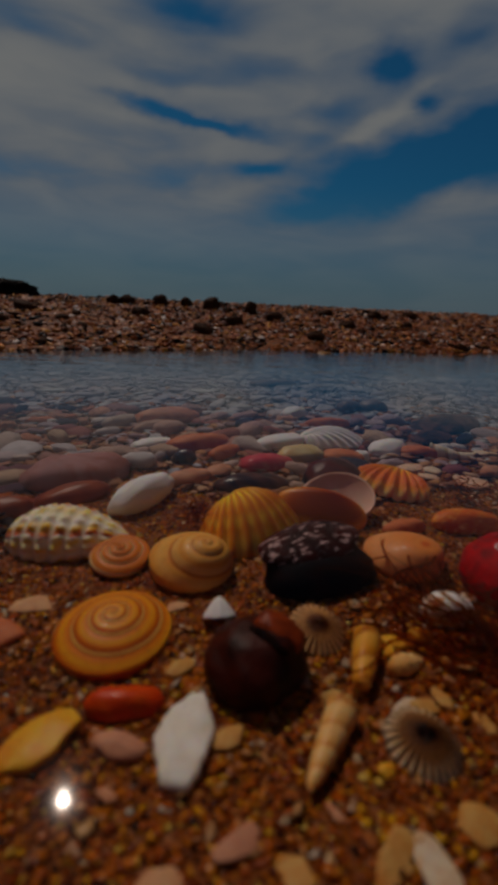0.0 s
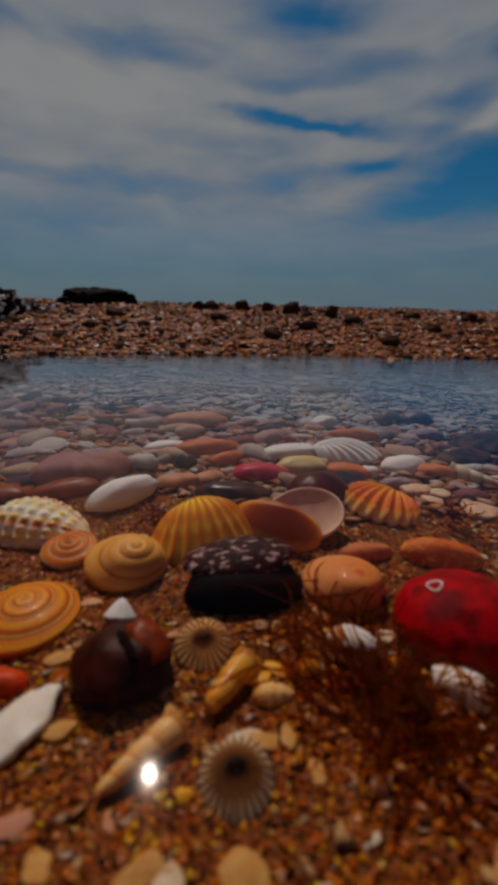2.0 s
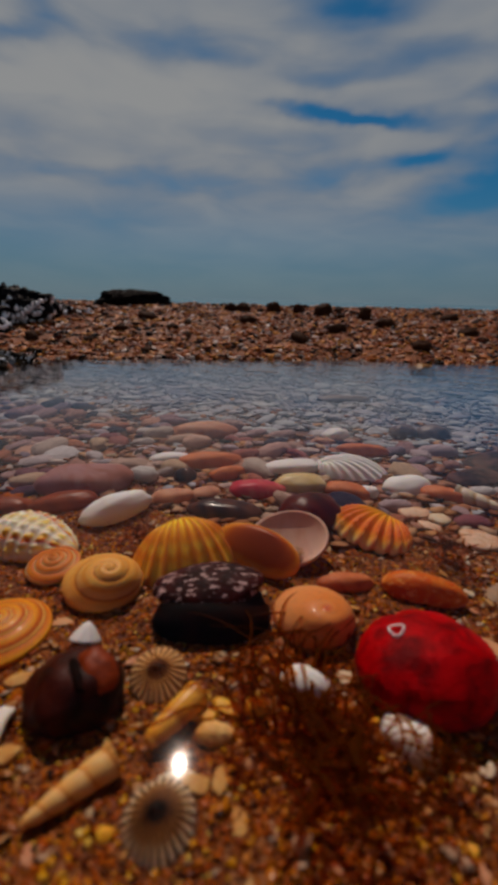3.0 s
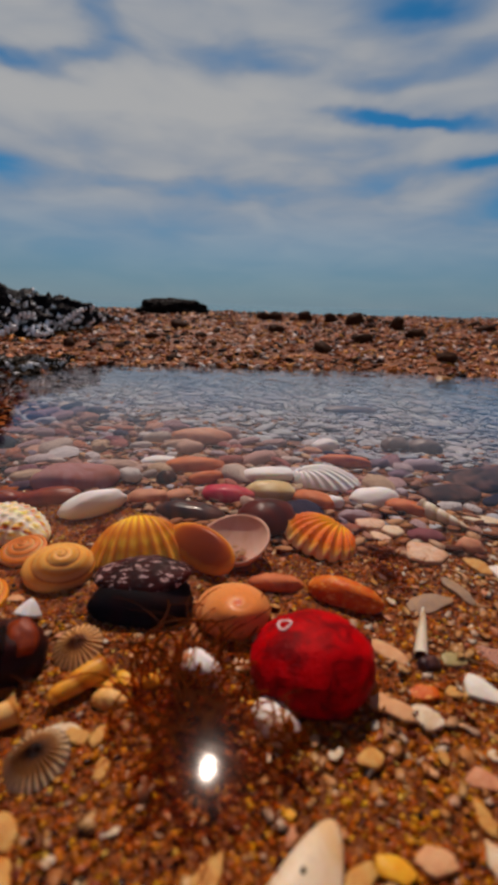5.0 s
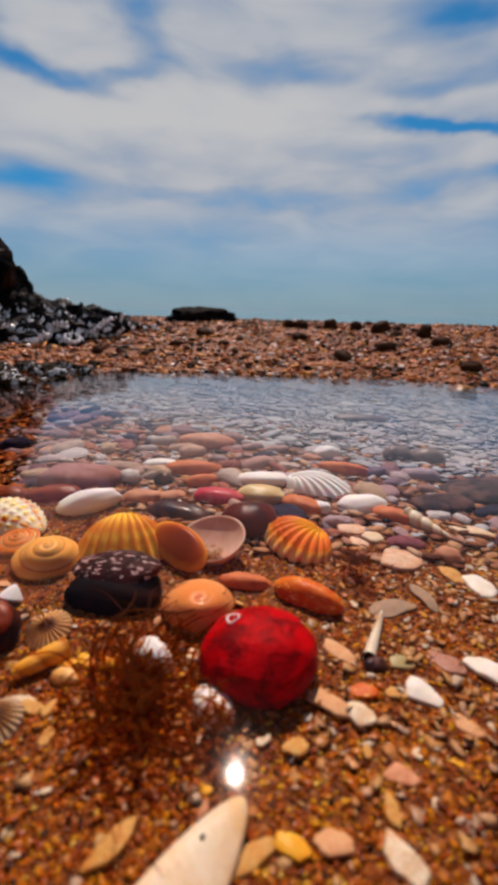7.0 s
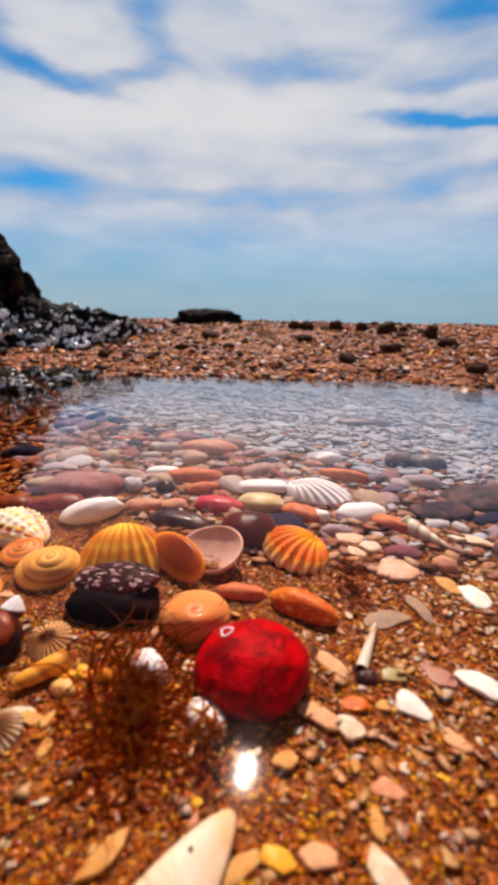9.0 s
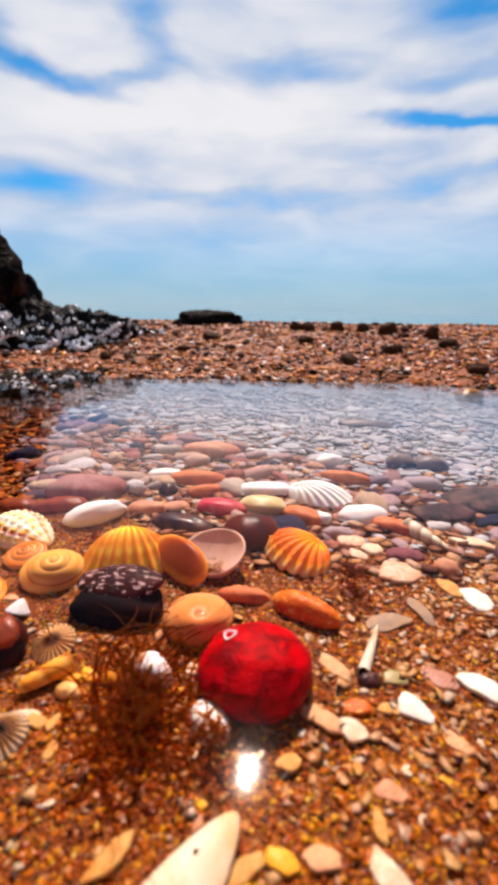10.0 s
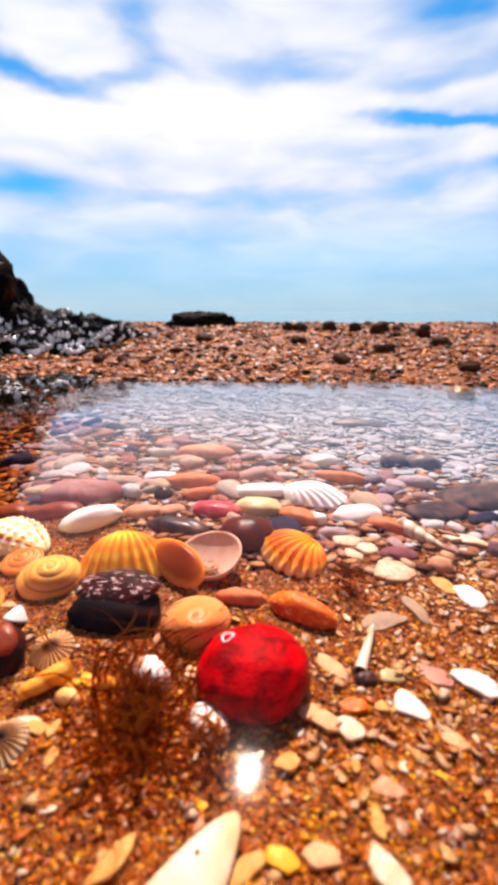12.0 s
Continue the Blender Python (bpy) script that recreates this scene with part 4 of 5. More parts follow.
set_shell("auger_shell", auger_mesh("auger_shell_pale", 0.032, 0.0060, 4.5, M_AUGER_WHITE, 0.10, 0.7), on_sand(0.2275, 0.3740, 152, 0, 0, 0.001), "pale pinkish auger shell")
whelk = base("whelk_shell", on_sand(0.1550, 0.2065, -6, 0, 0, 0.0005), "small white whelk shell showing its mouth", "shell")
part("body", pebble_mesh("whelk_body", 0.018, 0.0115, 0.010, 61, M_WHITE, 0.08, 2.1, 18, 28, 0.0, 0.2), whelk)
part("mouth", pebble_mesh("whelk_mouth", 0.0085, 0.0055, 0.003, 62, M_SHARD_TAN, 0.10, 2.0), whelk, pose(-0.0035, -0.0015, 0.0058, 28, -14, 10), "tan hollow of the mouth")
claim(0.1550, 0.2065, 0.008)
set_shell("tusk_shell", auger_mesh("tusk_shell", 0.026, 0.0026, 1.0, M_AUGER_WHITE, 0.02, 0.5, 40, 18), on_sand(0.2240, 0.2645, -86, 0, 8, -0.001), "white tusk-shaped shell pointing up from sand")
set_shell("whelk_shell", spindle_mesh("whelk_shell_tan", 0.0125, 0.0072, 0.0062, M_AUGER, 4, 9, 0.10, 40, 48), on_sand(0.1340, 0.1840, 20, 0, 0, 0.001), "small tan whelk shell")
set_shell("keyhole_limpet", limpet_mesh("keyhole_limpet", 0.0188, 0.0042, 26, 0.02, M_LIMPET, 0.08, 28, 1.0, 2.2), on_sand(0.1300, 0.1595, 0, 6, 0, -0.0006), "brown ribbed keyhole limpet, its central hole painted dark", "limpet")
set_shell("ribbed_limpet", limpet_mesh("ribbed_limpet", 0.0195, 0.0034, 24, 0.06, M_LIMPET_GOLD, 0.09, 24, 1.0, 1.7), on_sand(0.1085, 0.1948, 20, 16, 0, -0.0018), "golden brown finely ribbed limpet", "limpet")
set_shell("pointed_shell", limpet_mesh("pointed_shell", 0.0115, 0.0058, 9, 0.03, M_WHITE, 0.02, 18), facing(0.0770, 0.1975, 0, -10, 34, -0.0020), "small white pointed limpet shell")

SHARDS = (
    # x, y, length, width, thickness, turn, material, label
    (0.2210, 0.3305, 0.034, 0.020, 0.0026, 30, M_SHARD_PALE, "broad pale pink rough shell plate in sand"),
    (0.1880, 0.3460, 0.018, 0.013, 0.0040, 5, M_SHARD_PALE, "pale lump of broken shell beside the cockle"),
    (0.2010, 0.3440, 0.016, 0.011, 0.0036, 50, M_SHARD, "cream lump of broken shell in rubble"),
    (0.1950, 0.3340, 0.014, 0.009, 0.0030, -20, M_SHARD_PALE, "pale angular bit of shell rubble"),
    (0.2520, 0.3870, 0.036, 0.013, 0.0025, -10, M_SHARD, "long white shell splinter"),
    (0.2590, 0.3265, 0.020, 0.014, 0.0030, -42, M_GLEAM, "bright white broken shell piece"),
    (0.2465, 0.3305, 0.017, 0.010, 0.0020, -40, M_SHARD_CREAM, "cream forked bit of shell"),
    (0.2260, 0.2865, 0.022, 0.013, 0.0018, 45, M_SHARD_GREY, "grey striped shell fragment"),
    (0.2370, 0.3030, 0.019, 0.010, 0.0018, -50, M_SHARD_GREY, "thin grey shell fragment"),
    (0.2180, 0.2240, 0.017, 0.010, 0.0020, 8, M_SHARD_TAN, "rosy tan shell fragment beside the red shell"),
    (0.2290, 0.2260, 0.011, 0.009, 0.0020, -20, M_SHARD, "pale grey-white shell fragment"),
    (0.2450, 0.2450, 0.015, 0.010, 0.0028, -14, M_GLEAM, "gleaming white shell chip"),
    (0.2370, 0.2410, 0.010, 0.005, 0.0016, 10, M_SHARD_CREAM, "cream shell splinter on sand"),
    (0.2510, 0.2650, 0.017, 0.010, 0.0020, 2, M_STRIPED, "pink and maroon striped shell piece"),
    (0.2670, 0.2690, 0.019, 0.011, 0.0026, -6, M_GLEAM, "white shell plate on sand"),
    (0.2275, 0.2355, 0.011, 0.006, 0.0022, 24, M_ORANGE, "orange speckled shell bit"),
    (0.2370, 0.2560, 0.013, 0.007, 0.0020, 26, M_SHARD_OLIVE, "olive-green flat shell bit"),
    (0.2150, 0.2480, 0.018, 0.009, 0.0020, -20, M_SHARD_TAN, "thin pinkish tan shell piece"),
    (0.0727, 0.1562, 0.025, 0.0150, 0.0030, 72, M_GLEAM, "large white worn shell shard"),
    (0.0408, 0.1555, 0.022, 0.012, 0.0026, 50, M_SHARD_YELLOW, "yellow translucent shell shard"),
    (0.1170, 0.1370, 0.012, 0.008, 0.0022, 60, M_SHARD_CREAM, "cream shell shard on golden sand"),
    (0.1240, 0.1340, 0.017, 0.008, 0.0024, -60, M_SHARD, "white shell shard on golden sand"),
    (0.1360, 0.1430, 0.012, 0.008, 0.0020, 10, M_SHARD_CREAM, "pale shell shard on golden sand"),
    (0.1870, 0.1575, 0.018, 0.006, 0.0020, 80, M_SHARD_CREAM, "slim cream shell shard"),
    (0.2500, 0.1920, 0.016, 0.008, 0.0022, -24, M_SHARD, "white wedge of shell"),
    (0.2260, 0.1800, 0.011, 0.006, 0.0026, 5, M_SHARD_YELLOW, "small yellow-white shell lump"),
    (0.2180, 0.1730, 0.014, 0.005, 0.0020, 60, M_SHARD_CREAM, "cream slip of shell"),
    (0.2340, 0.1860, 0.010, 0.007, 0.0022, 30, M_SHARD_TAN, "ribbed tan shell bit"),
    (0.2150, 0.2040, 0.009, 0.006, 0.0018, 40, M_SHARD_CREAM, "small pale shell bit"),
    (0.2450, 0.2130, 0.010, 0.008, 0.0014, 10, M_SHARD_ROSE, "round pinkish shell bit"),
    (0.2650, 0.2090, 0.010, 0.008, 0.0018, 50, M_SHARD_GREY, "greyish shell bit on sand"),
    (0.2600, 0.2400, 0.012, 0.006, 0.0018, -20, M_SHARD_TAN, "pink shell bit on sand"),
    (0.2450, 0.2020, 0.009, 0.004, 0.0016, -50, M_SHARD_CREAM, "cream sliver of shell"),
    (0.1340, 0.1700, 0.010, 0.006, 0.0018, 20, M_SHARD_CREAM, "cream shell bit under the weed"),
    (0.1270, 0.1880, 0.012, 0.005, 0.0018, 20, M_SHARD_YELLOW, "yellow sliver of shell"),
    (0.1340, 0.1930, 0.011, 0.005, 0.0018, -10, M_SHARD_YELLOW, "golden shell bit on sand"),
    (0.1400, 0.1730, 0.008, 0.004, 0.0020, 110, M_SHARD_CREAM, "small cream shell bit"),
    (0.1480, 0.1660, 0.008, 0.004, 0.0020, 110, M_SHARD_CREAM, "upright cream shell bit"),
    (0.1290, 0.1690, 0.011, 0.006, 0.0018, 40, M_SHARD, "small white angular shell bit"),
    (0.1660, 0.2170, 0.008, 0.006, 0.0018, 0, M_SHARD, "small white shell corner"),
    (0.0620, 0.2030, 0.009, 0.005, 0.0018, 10, M_SHARD_TAN, "pale tan shell bit"),
    (0.0680, 0.1780, 0.010, 0.006, 0.0018, 30, M_SHARD_CREAM, "pale shell bit beside the sundial"),
    (0.0830, 0.1580, 0.009, 0.006, 0.0020, 30, M_SHARD_CREAM, "cream shell bit on sand"),
    (0.1040, 0.2130, 0.012, 0.008, 0.0018, 30, M_SHARD_TAN, "tan shell bit by the top shell"),
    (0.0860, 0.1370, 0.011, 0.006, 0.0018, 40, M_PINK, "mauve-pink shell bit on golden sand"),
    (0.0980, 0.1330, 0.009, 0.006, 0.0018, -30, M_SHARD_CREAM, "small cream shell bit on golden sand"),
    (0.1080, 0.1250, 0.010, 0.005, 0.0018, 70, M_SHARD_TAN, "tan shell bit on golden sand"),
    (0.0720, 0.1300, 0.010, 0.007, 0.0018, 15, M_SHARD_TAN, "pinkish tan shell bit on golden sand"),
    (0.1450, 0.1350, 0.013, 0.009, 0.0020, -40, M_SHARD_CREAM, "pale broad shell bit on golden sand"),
    (0.0160, 0.2000, 0.020, 0.009, 0.0020, 10, M_SHARD_TAN, "rosy shell bit on dark sand"),
    (0.0060, 0.1860, 0.026, 0.013, 0.0026, -10, M_SALMON, "brownish red shell piece"),
)
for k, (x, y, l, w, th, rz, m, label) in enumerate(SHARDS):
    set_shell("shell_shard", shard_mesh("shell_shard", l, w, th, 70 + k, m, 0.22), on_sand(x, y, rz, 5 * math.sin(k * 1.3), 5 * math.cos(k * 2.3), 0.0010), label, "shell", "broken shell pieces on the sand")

BIT_TONES = (M_SHARD, M_SHARD_CREAM, M_SHARD_TAN, M_SHARD_ROSE, M_SHARD_YELLOW, M_SHARD_ROSE, M_SHARD, M_SHARD_TAN)
BIT_MESHES = [shard_mesh("shell_bit", 0.0080, 0.0052, 0.0009, 500 + k, m, 0.26, 9, 0.75, 4) for k, m in enumerate(BIT_TONES * 2)]
rnd = random.Random(77)
placed = 0
while placed < 270:
    x, y = (rnd.uniform(0.05, 0.31), rnd.uniform(0.115, 0.32)) if placed < 140 else (rnd.uniform(0.195, 0.33), rnd.uniform(0.20, 0.37))
    if any((x - a) ** 2 + (y - b) ** 2 < (c + 0.003) ** 2 for a, b, c in TAKEN):
        continue
    k = rnd.uniform(0.30, 0.72)
    m = on_sand(x, y, rnd.uniform(0, 360), rnd.gauss(0, 12), rnd.gauss(0, 12), 0.0) @ Matrix.Scale(k, 4)
    thing("shell_bit", rnd.choice(BIT_MESHES), m, "small worn bit of broken shell on sand", "shell", "small shell bits on the sand")
    claim(x, y, 0.004 * k)
    placed += 1

plate = base("large_shard", on_sand(0.2080, 0.1560, 85, 0, -4, -0.001), "big cream-white shell plate with a tiny hole", "shell")
part("plate", valve_mesh("plate", 0.054, 0.0195, 0.0050, M_PLATE, -0.3, taper=-0.30), plate)
# solid speck, black for the shade in the hole
part("hole", pebble_mesh("hole", 0.0014, 0.0011, 0.0008, 2, M_SHADE_BLACK), plate, pose(0.0120, 0.0022, 0.0036), "black speck standing in for the pinhole's shade")
claim(0.2065, 0.1560, 0.018)


# ---- weed ----
def blade_mesh(name, root, way_to, length, width, wave, seed, steps=22):
    """A thin weed blade: a tapering round-edged strip along a wandering line, below the water's surface."""
    rnd = random.Random(seed)
    verts, faces = [], []
    p = Vector(root)
    d = Vector(way_to).normalized()
    for i in range(steps + 1):
        s = i / steps
        turn = wave * noise.noise(Vector((seed * 1.7, s * 3.0, 0.2)))
        d = (Matrix.Rotation(turn, 3, "Z") @ d).normalized()
        side = Vector((-d.y, d.x, 0.35 * math.sin(seed + 5 * s))).normalized()
        w = width * (1 - s) ** 0.6 * (0.5 + 0.5 * min(1.0, s * 6)) + 0.00012
        up = side.cross(d).normalized() * w * 0.18
        for q in (side * w, up, -side * w, -up):
            v = p + q
            verts.append((v.x, v.y, min(v.z, -0.0012)))
        p = p + d * (length / steps)
        p.z = min(p.z + 0.0004 * noise.noise(Vector((seed, s * 4, 7))), -0.002)
    for i in range(steps):
        for j in range(4):
            faces.append((i * 4 + j, i * 4 + (j + 1) % 4, (i + 1) * 4 + (j + 1) % 4, (i + 1) * 4 + j))
    return mesh_of(name, verts, faces, M_WEED)


def weed(x, y, strands, reach, width, label, seed, wide=0, lean=0.0, aside=0.0):
    rnd = random.Random(seed)
    root = base("seaweed", Matrix.Translation((x, y, 0)), label, "seaweed")
    zg = ground_height(x, y, False)
    for k in range(strands):
        a = rnd.uniform(0, 2 * math.pi)
        z = zg + rnd.uniform(0.003, 0.012)
        l = reach * rnd.uniform(0.5, 1.1)
        part("strand", blade_mesh("strand", (rnd.gauss(0, reach * 0.12), rnd.gauss(0, reach * 0.12), z), (math.cos(a) + aside, math.sin(a) + lean, rnd.uniform(-0.05, 0.15)), l, width * rnd.uniform(0.6, 1.3), 0.55, seed * 31 + k), root)
    for k in range(wide):
        a = rnd.uniform(0, 2 * math.pi)
        z = zg + rnd.uniform(0.004, 0.013)
        part("frond", blade_mesh("frond", (rnd.gauss(0, reach * 0.16), rnd.gauss(0, reach * 0.16), z), (math.cos(a), math.sin(a), 0.05), reach * 0.34, reach * 0.036, 0.7, seed * 57 + k, 12), root)


weed(0.1690, 0.1815, 54, 0.036, 0.0003, "dark brown matted seaweed tuft floating over sand", 1, 18, 0.2, 0.0)
weed(0.1580, 0.1890, 40, 0.064, 0.0007, "long brown seaweed strands across the dark shell", 5, 0, 1.3, -0.55)
weed(0.1930, 0.1940, 8, 0.014, 0.0004, "small soft orange-brown seaweed tuft", 2, 34, 0.2)
weed(0.2025, 0.3050, 12, 0.020, 0.0004, "thin brown seaweed beside the orange cockle", 3, 40)
weed(0.0600, 0.2560, 10, 0.018, 0.0004, "thin brown seaweed behind the top shell", 4, 30)


# ---- pebbles of the pool bed ----
def free(x, y, r):
    return all((x - a) ** 2 + (y - b) ** 2 > (r + c) ** 2 * 0.72 for a, b, c in TAKEN)


rnd = random.Random(11)
TEMPLATES = [pebble_mesh("pebble", 1.0, rnd.uniform(0.42, 0.78), rnd.uniform(0.20, 0.36), 200 + k, M_PEBBLE, 0.26, rnd.uniform(2.0, 2.6), 9, 14) for k in range(14)]
near_spots, far_spots = [], []
for tries in range(12000):
    y = rnd.uniform(0.255, 1.05)
    x = rnd.uniform(-0.42, 0.75)
    d = shore(x, y)
    # no pebbles in the left wedge, kept for the boulder's reflection
    if d < 0.035 or x < -0.10 - 1.25 * (y - 0.30) + 0.02 * math.sin(50 * y) or y < 0.30 + 0.45 * max(0.0, x - 0.14) + 0.02 * math.sin(40 * x):
        continue
    size = rnd.choice((0.012, 0.016, 0.02, 0.026, 0.034)) * rnd.uniform(0.8, 1.2) * (0.95 if y > 0.5 else 0.92) * (0.55 + 0.45 * min(1.0, d / 0.2))
    if not free(x, y, size * 0.30):
        continue
    claim(x, y, size * 0.30)
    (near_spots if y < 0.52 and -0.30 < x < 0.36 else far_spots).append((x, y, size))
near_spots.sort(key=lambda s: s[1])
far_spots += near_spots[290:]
for x, y, size in near_spots[:290]:
    m = on_sand(x, y, rnd.gauss(25, 40), rnd.gauss(0, 7), rnd.gauss(0, 7), size * 0.05) @ Matrix.Diagonal((size, size, size * rnd.uniform(0.8, 1.2), 1))
    thing("pebble", rnd.choice(TEMPLATES), m, "smooth wave-worn pebble on the pool bed", "pebble", "pebbles on the pool bed")


def scatter_mesh(name, spots, shapes, material):
    """Many small solid pieces as one mesh: each spot is a matrix, each shape (verts, faces)."""
    vs, fs, count = [], [], 0
    for m, k in spots:
        v, f = shapes[k]
        r = np.array(m.to_3x3())
        vs.append(v @ r.T + np.array(m.translation))
        fs.append(f + count)
        count += len(v)
    v, f = np.concatenate(vs), np.concatenate(fs)
    me = bpy.data.meshes.new(name)
    me.vertices.add(len(v))
    me.vertices.foreach_set("co", v.astype(np.float32).ravel())
    me.loops.add(f.size)
    me.loops.foreach_set("vertex_index", f.astype(np.int32).ravel())
    me.polygons.add(len(f))
    me.polygons.foreach_set("loop_start", np.arange(0, f.size, f.shape[1], dtype=np.int32))
    me.materials.append(material)
    me.update(calc_edges=True)
    return me


def chip_shapes(count, seed, flat, rings=2, sides=6, jag=0.3):
    """Rounded or jagged little solids of unit length, all triangles."""
    g = np.random.default_rng(seed)
    out = []
    for _ in range(count):
        slim = g.uniform(0.40, 0.90)
        v = [(0, 0, 0.5)]
        for i in range(rings):
            th = math.pi * (i + 1) / (rings + 1)
            for j in range(sides):
                ph = 2 * math.pi * (j + 0.5 * (i % 2)) / sides
                r = 0.5 * (1 + g.uniform(-jag, jag))
                v.append((r * math.sin(th) * math.cos(ph), r * math.sin(th) * math.sin(ph) * slim, r * math.cos(th)))
        v.append((0, 0, -0.5))
        f = [(0, 1 + j, 1 + (j + 1) % sides) for j in range(sides)]
        for i in range(rings - 1):
            a, b = 1 + i * sides, 1 + (i + 1) * sides
            for j in range(sides):
                k = (j + 1) % sides
                f += [(a + j, b + j, a + k), (a + k, b + j, b + k)]
        last, a = len(v) - 1, 1 + (rings - 1) * sides
        f += [(last, a + (j + 1) % sides, a + j) for j in range(sides)]
        out.append((np.array(v) * np.array((1, 1, flat)), np.array(f)))
    return out


STONE_SHAPES = chip_shapes(12, 5, 0.16, 5, 10, 0.10)
spots = []
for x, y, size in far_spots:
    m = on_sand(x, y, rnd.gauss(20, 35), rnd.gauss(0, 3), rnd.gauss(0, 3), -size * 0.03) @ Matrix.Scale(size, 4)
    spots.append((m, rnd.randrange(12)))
far_mesh = scatter_mesh("far_pebbles", spots, STONE_SHAPES, M_PEBBLES_SKY_TINT)
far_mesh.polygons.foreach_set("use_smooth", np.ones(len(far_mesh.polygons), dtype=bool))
thing("far_pebbles", far_mesh, Matrix(), "far pool bed pebbles tinted blue-grey for the sky's reflection", "pebbles", kind="stuff")


BITS = chip_shapes(16, 15, 0.15, 2, 7, 0.30)
spots, inner = [], []
while len(spots) + len(inner) < 17000:
    x, y = rnd.uniform(-0.40, 0.70), rnd.uniform(0.27, 1.05)
    if shore(x, y) < 0.02 or x < -0.11 - 1.25 * (y - 0.30) + 0.02 * math.sin(50 * y) or y < 0.29 + 0.45 * max(0.0, x - 0.14):
        continue
    size = rnd.choice((0.004, 0.006, 0.008, 0.011)) * rnd.uniform(0.8, 1.25) * (0.75 if shore(x, y) < 0.2 else 1.0)
    m = Matrix.Translation((x, y, ground_height(x, y) + size * 0.12)) @ pose(0, 0, 0, rnd.gauss(0, 7), rnd.gauss(0, 7), rnd.gauss(15, 40)) @ Matrix.Scale(size, 4)
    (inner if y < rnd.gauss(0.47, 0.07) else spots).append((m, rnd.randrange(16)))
thing("bed_gravel", scatter_mesh("bed_gravel", spots, BITS, M_PEBBLES_SKY_TINT), Matrix(), "small gravel between far pool pebbles, tinted for the sky's reflection", "gravel", kind="stuff")
thing("brown_gravel", scatter_mesh("brown_gravel", inner, BITS, M_GRAVEL), Matrix(), "small brown and pink gravel between the pool pebbles", "gravel", kind="stuff")


# gravel filling the wedge of the boulder's reflection with its colour
spots = []
while len(spots) < 2600:
    x, y = rnd.uniform(-0.44, -0.02), rnd.uniform(0.24, 0.75)
    if shore(x, y) < 0.0 or x > -0.07 - 1.25 * (y - 0.30):
        continue
    size = rnd.choice((0.004, 0.006, 0.009, 0.013)) * rnd.uniform(0.8, 1.25)
    m = Matrix.Translation((x, y, ground_height(x, y) + size * 0.10)) @ pose(0, 0, 0, rnd.gauss(0, 15), rnd.gauss(0, 15), rnd.uniform(0, 360)) @ Matrix.Scale(size, 4)
    spots.append((m, rnd.randrange(16)))
thing("ochre_gravel", scatter_mesh("ochre_gravel", spots, BITS, M_REFLECTION_GRAVEL), Matrix(), "orange-brown gravel standing in for the boulder's reflection", "gravel", kind="stuff")


# ---- shingle of the bank ----
BANK_SHAPES = chip_shapes(16, 8, 0.30, 2, 6, 0.42)
spots = []
while len(spots) < 46000:
    x = rnd.uniform(-1.9, 1.5)
    y = rnd.uniform(0.3, 2.3)
    d = shore(x, y)
    if not -1.35 < d < 0.02 or y < 0.35:
        continue
    if rnd.random() < max(0.0, -d - 0.35) * 0.9:
        continue
    size = rnd.choice((0.005, 0.007, 0.009, 0.012, 0.017)) * rnd.uniform(0.8, 1.25)
    m = Matrix.Translation((x, y, ground_height(x, y) + size * 0.06)) @ pose(0, 0, 0, rnd.gauss(0, 16), rnd.gauss(0, 16), rnd.uniform(0, 360)) @ Matrix.Scale(size, 4)
    spots.append((m, rnd.randrange(16)))
thing("bank_shingle", scatter_mesh("bank_shingle", spots, BANK_SHAPES, M_BANK), Matrix(), "tan and brown broken shell shingle on the bank", "shingle", kind="stuff")

M_DARK_STONE = plain_stone("dark_bank_stone", (0.04, 0.025, 0.018), (0.14, 0.06, 0.03), 0.7, 40, 0.1)
DARK = [pebble_mesh("dark_stone", 1.0, 0.75, 0.42, 300 + k, M_DARK_STONE, 0.34, 2.3, 10, 16, 0.08) for k in range(5)]
crest = [(-0.335, 1.34, 0.034), (-0.298, 1.345, 0.045), (-0.20, 1.345, 0.05), (-0.13, 1.36, 0.04), (-0.06, 1.35, 0.055), (0.05, 1.39, 0.05), (0.20, 1.004, 0.045), (-0.03, 0.96, 0.045), (0.27, 1.40, 0.06),
         (0.42, 1.42, 0.05), (0.55, 1.5, 0.06), (0.30, 1.20, 0.05), (0.12, 1.22, 0.045), (0.02, 1.10, 0.05), (-0.20, 1.12, 0.05), (-0.42, 1.02, 0.05), (-0.30, 0.93, 0.035)]
for k in range(110):
    x, y = rnd.uniform(-1.0, 0.9), rnd.uniform(0.7, 1.7)
    if -0.95 < shore(x, y) < -0.02:
        crest.append((x, y, rnd.uniform(0.014, 0.036)))
for k, (x, y, s) in enumerate(crest):
    m = Matrix.Translation((x, y, ground_height(x, y) - s * 0.06)) @ pose(0, 0, 0, rnd.gauss(0, 10), rnd.gauss(0, 10), rnd.uniform(0, 360)) @ Matrix.Diagonal((s, s, s * (1.7 if k < 6 else 1.0), 1))
    thing("dark_stone", rnd.choice(DARK), m, "dark brown wet stone on the shingle bank", "stone", "dark stones on the bank")
thing("ochre_stone", pebble_mesh("ochre_stone", 0.042, 0.03, 0.024, 77, plain_stone("ochre_stone", (0.42, 0.24, 0.06), (0.30, 0.14, 0.03), 0.4, 60), 0.2), on_sand(0.203, 0.868, 20, 0, 0, 0.004), "ochre-yellow stone at the water's edge", "stone")


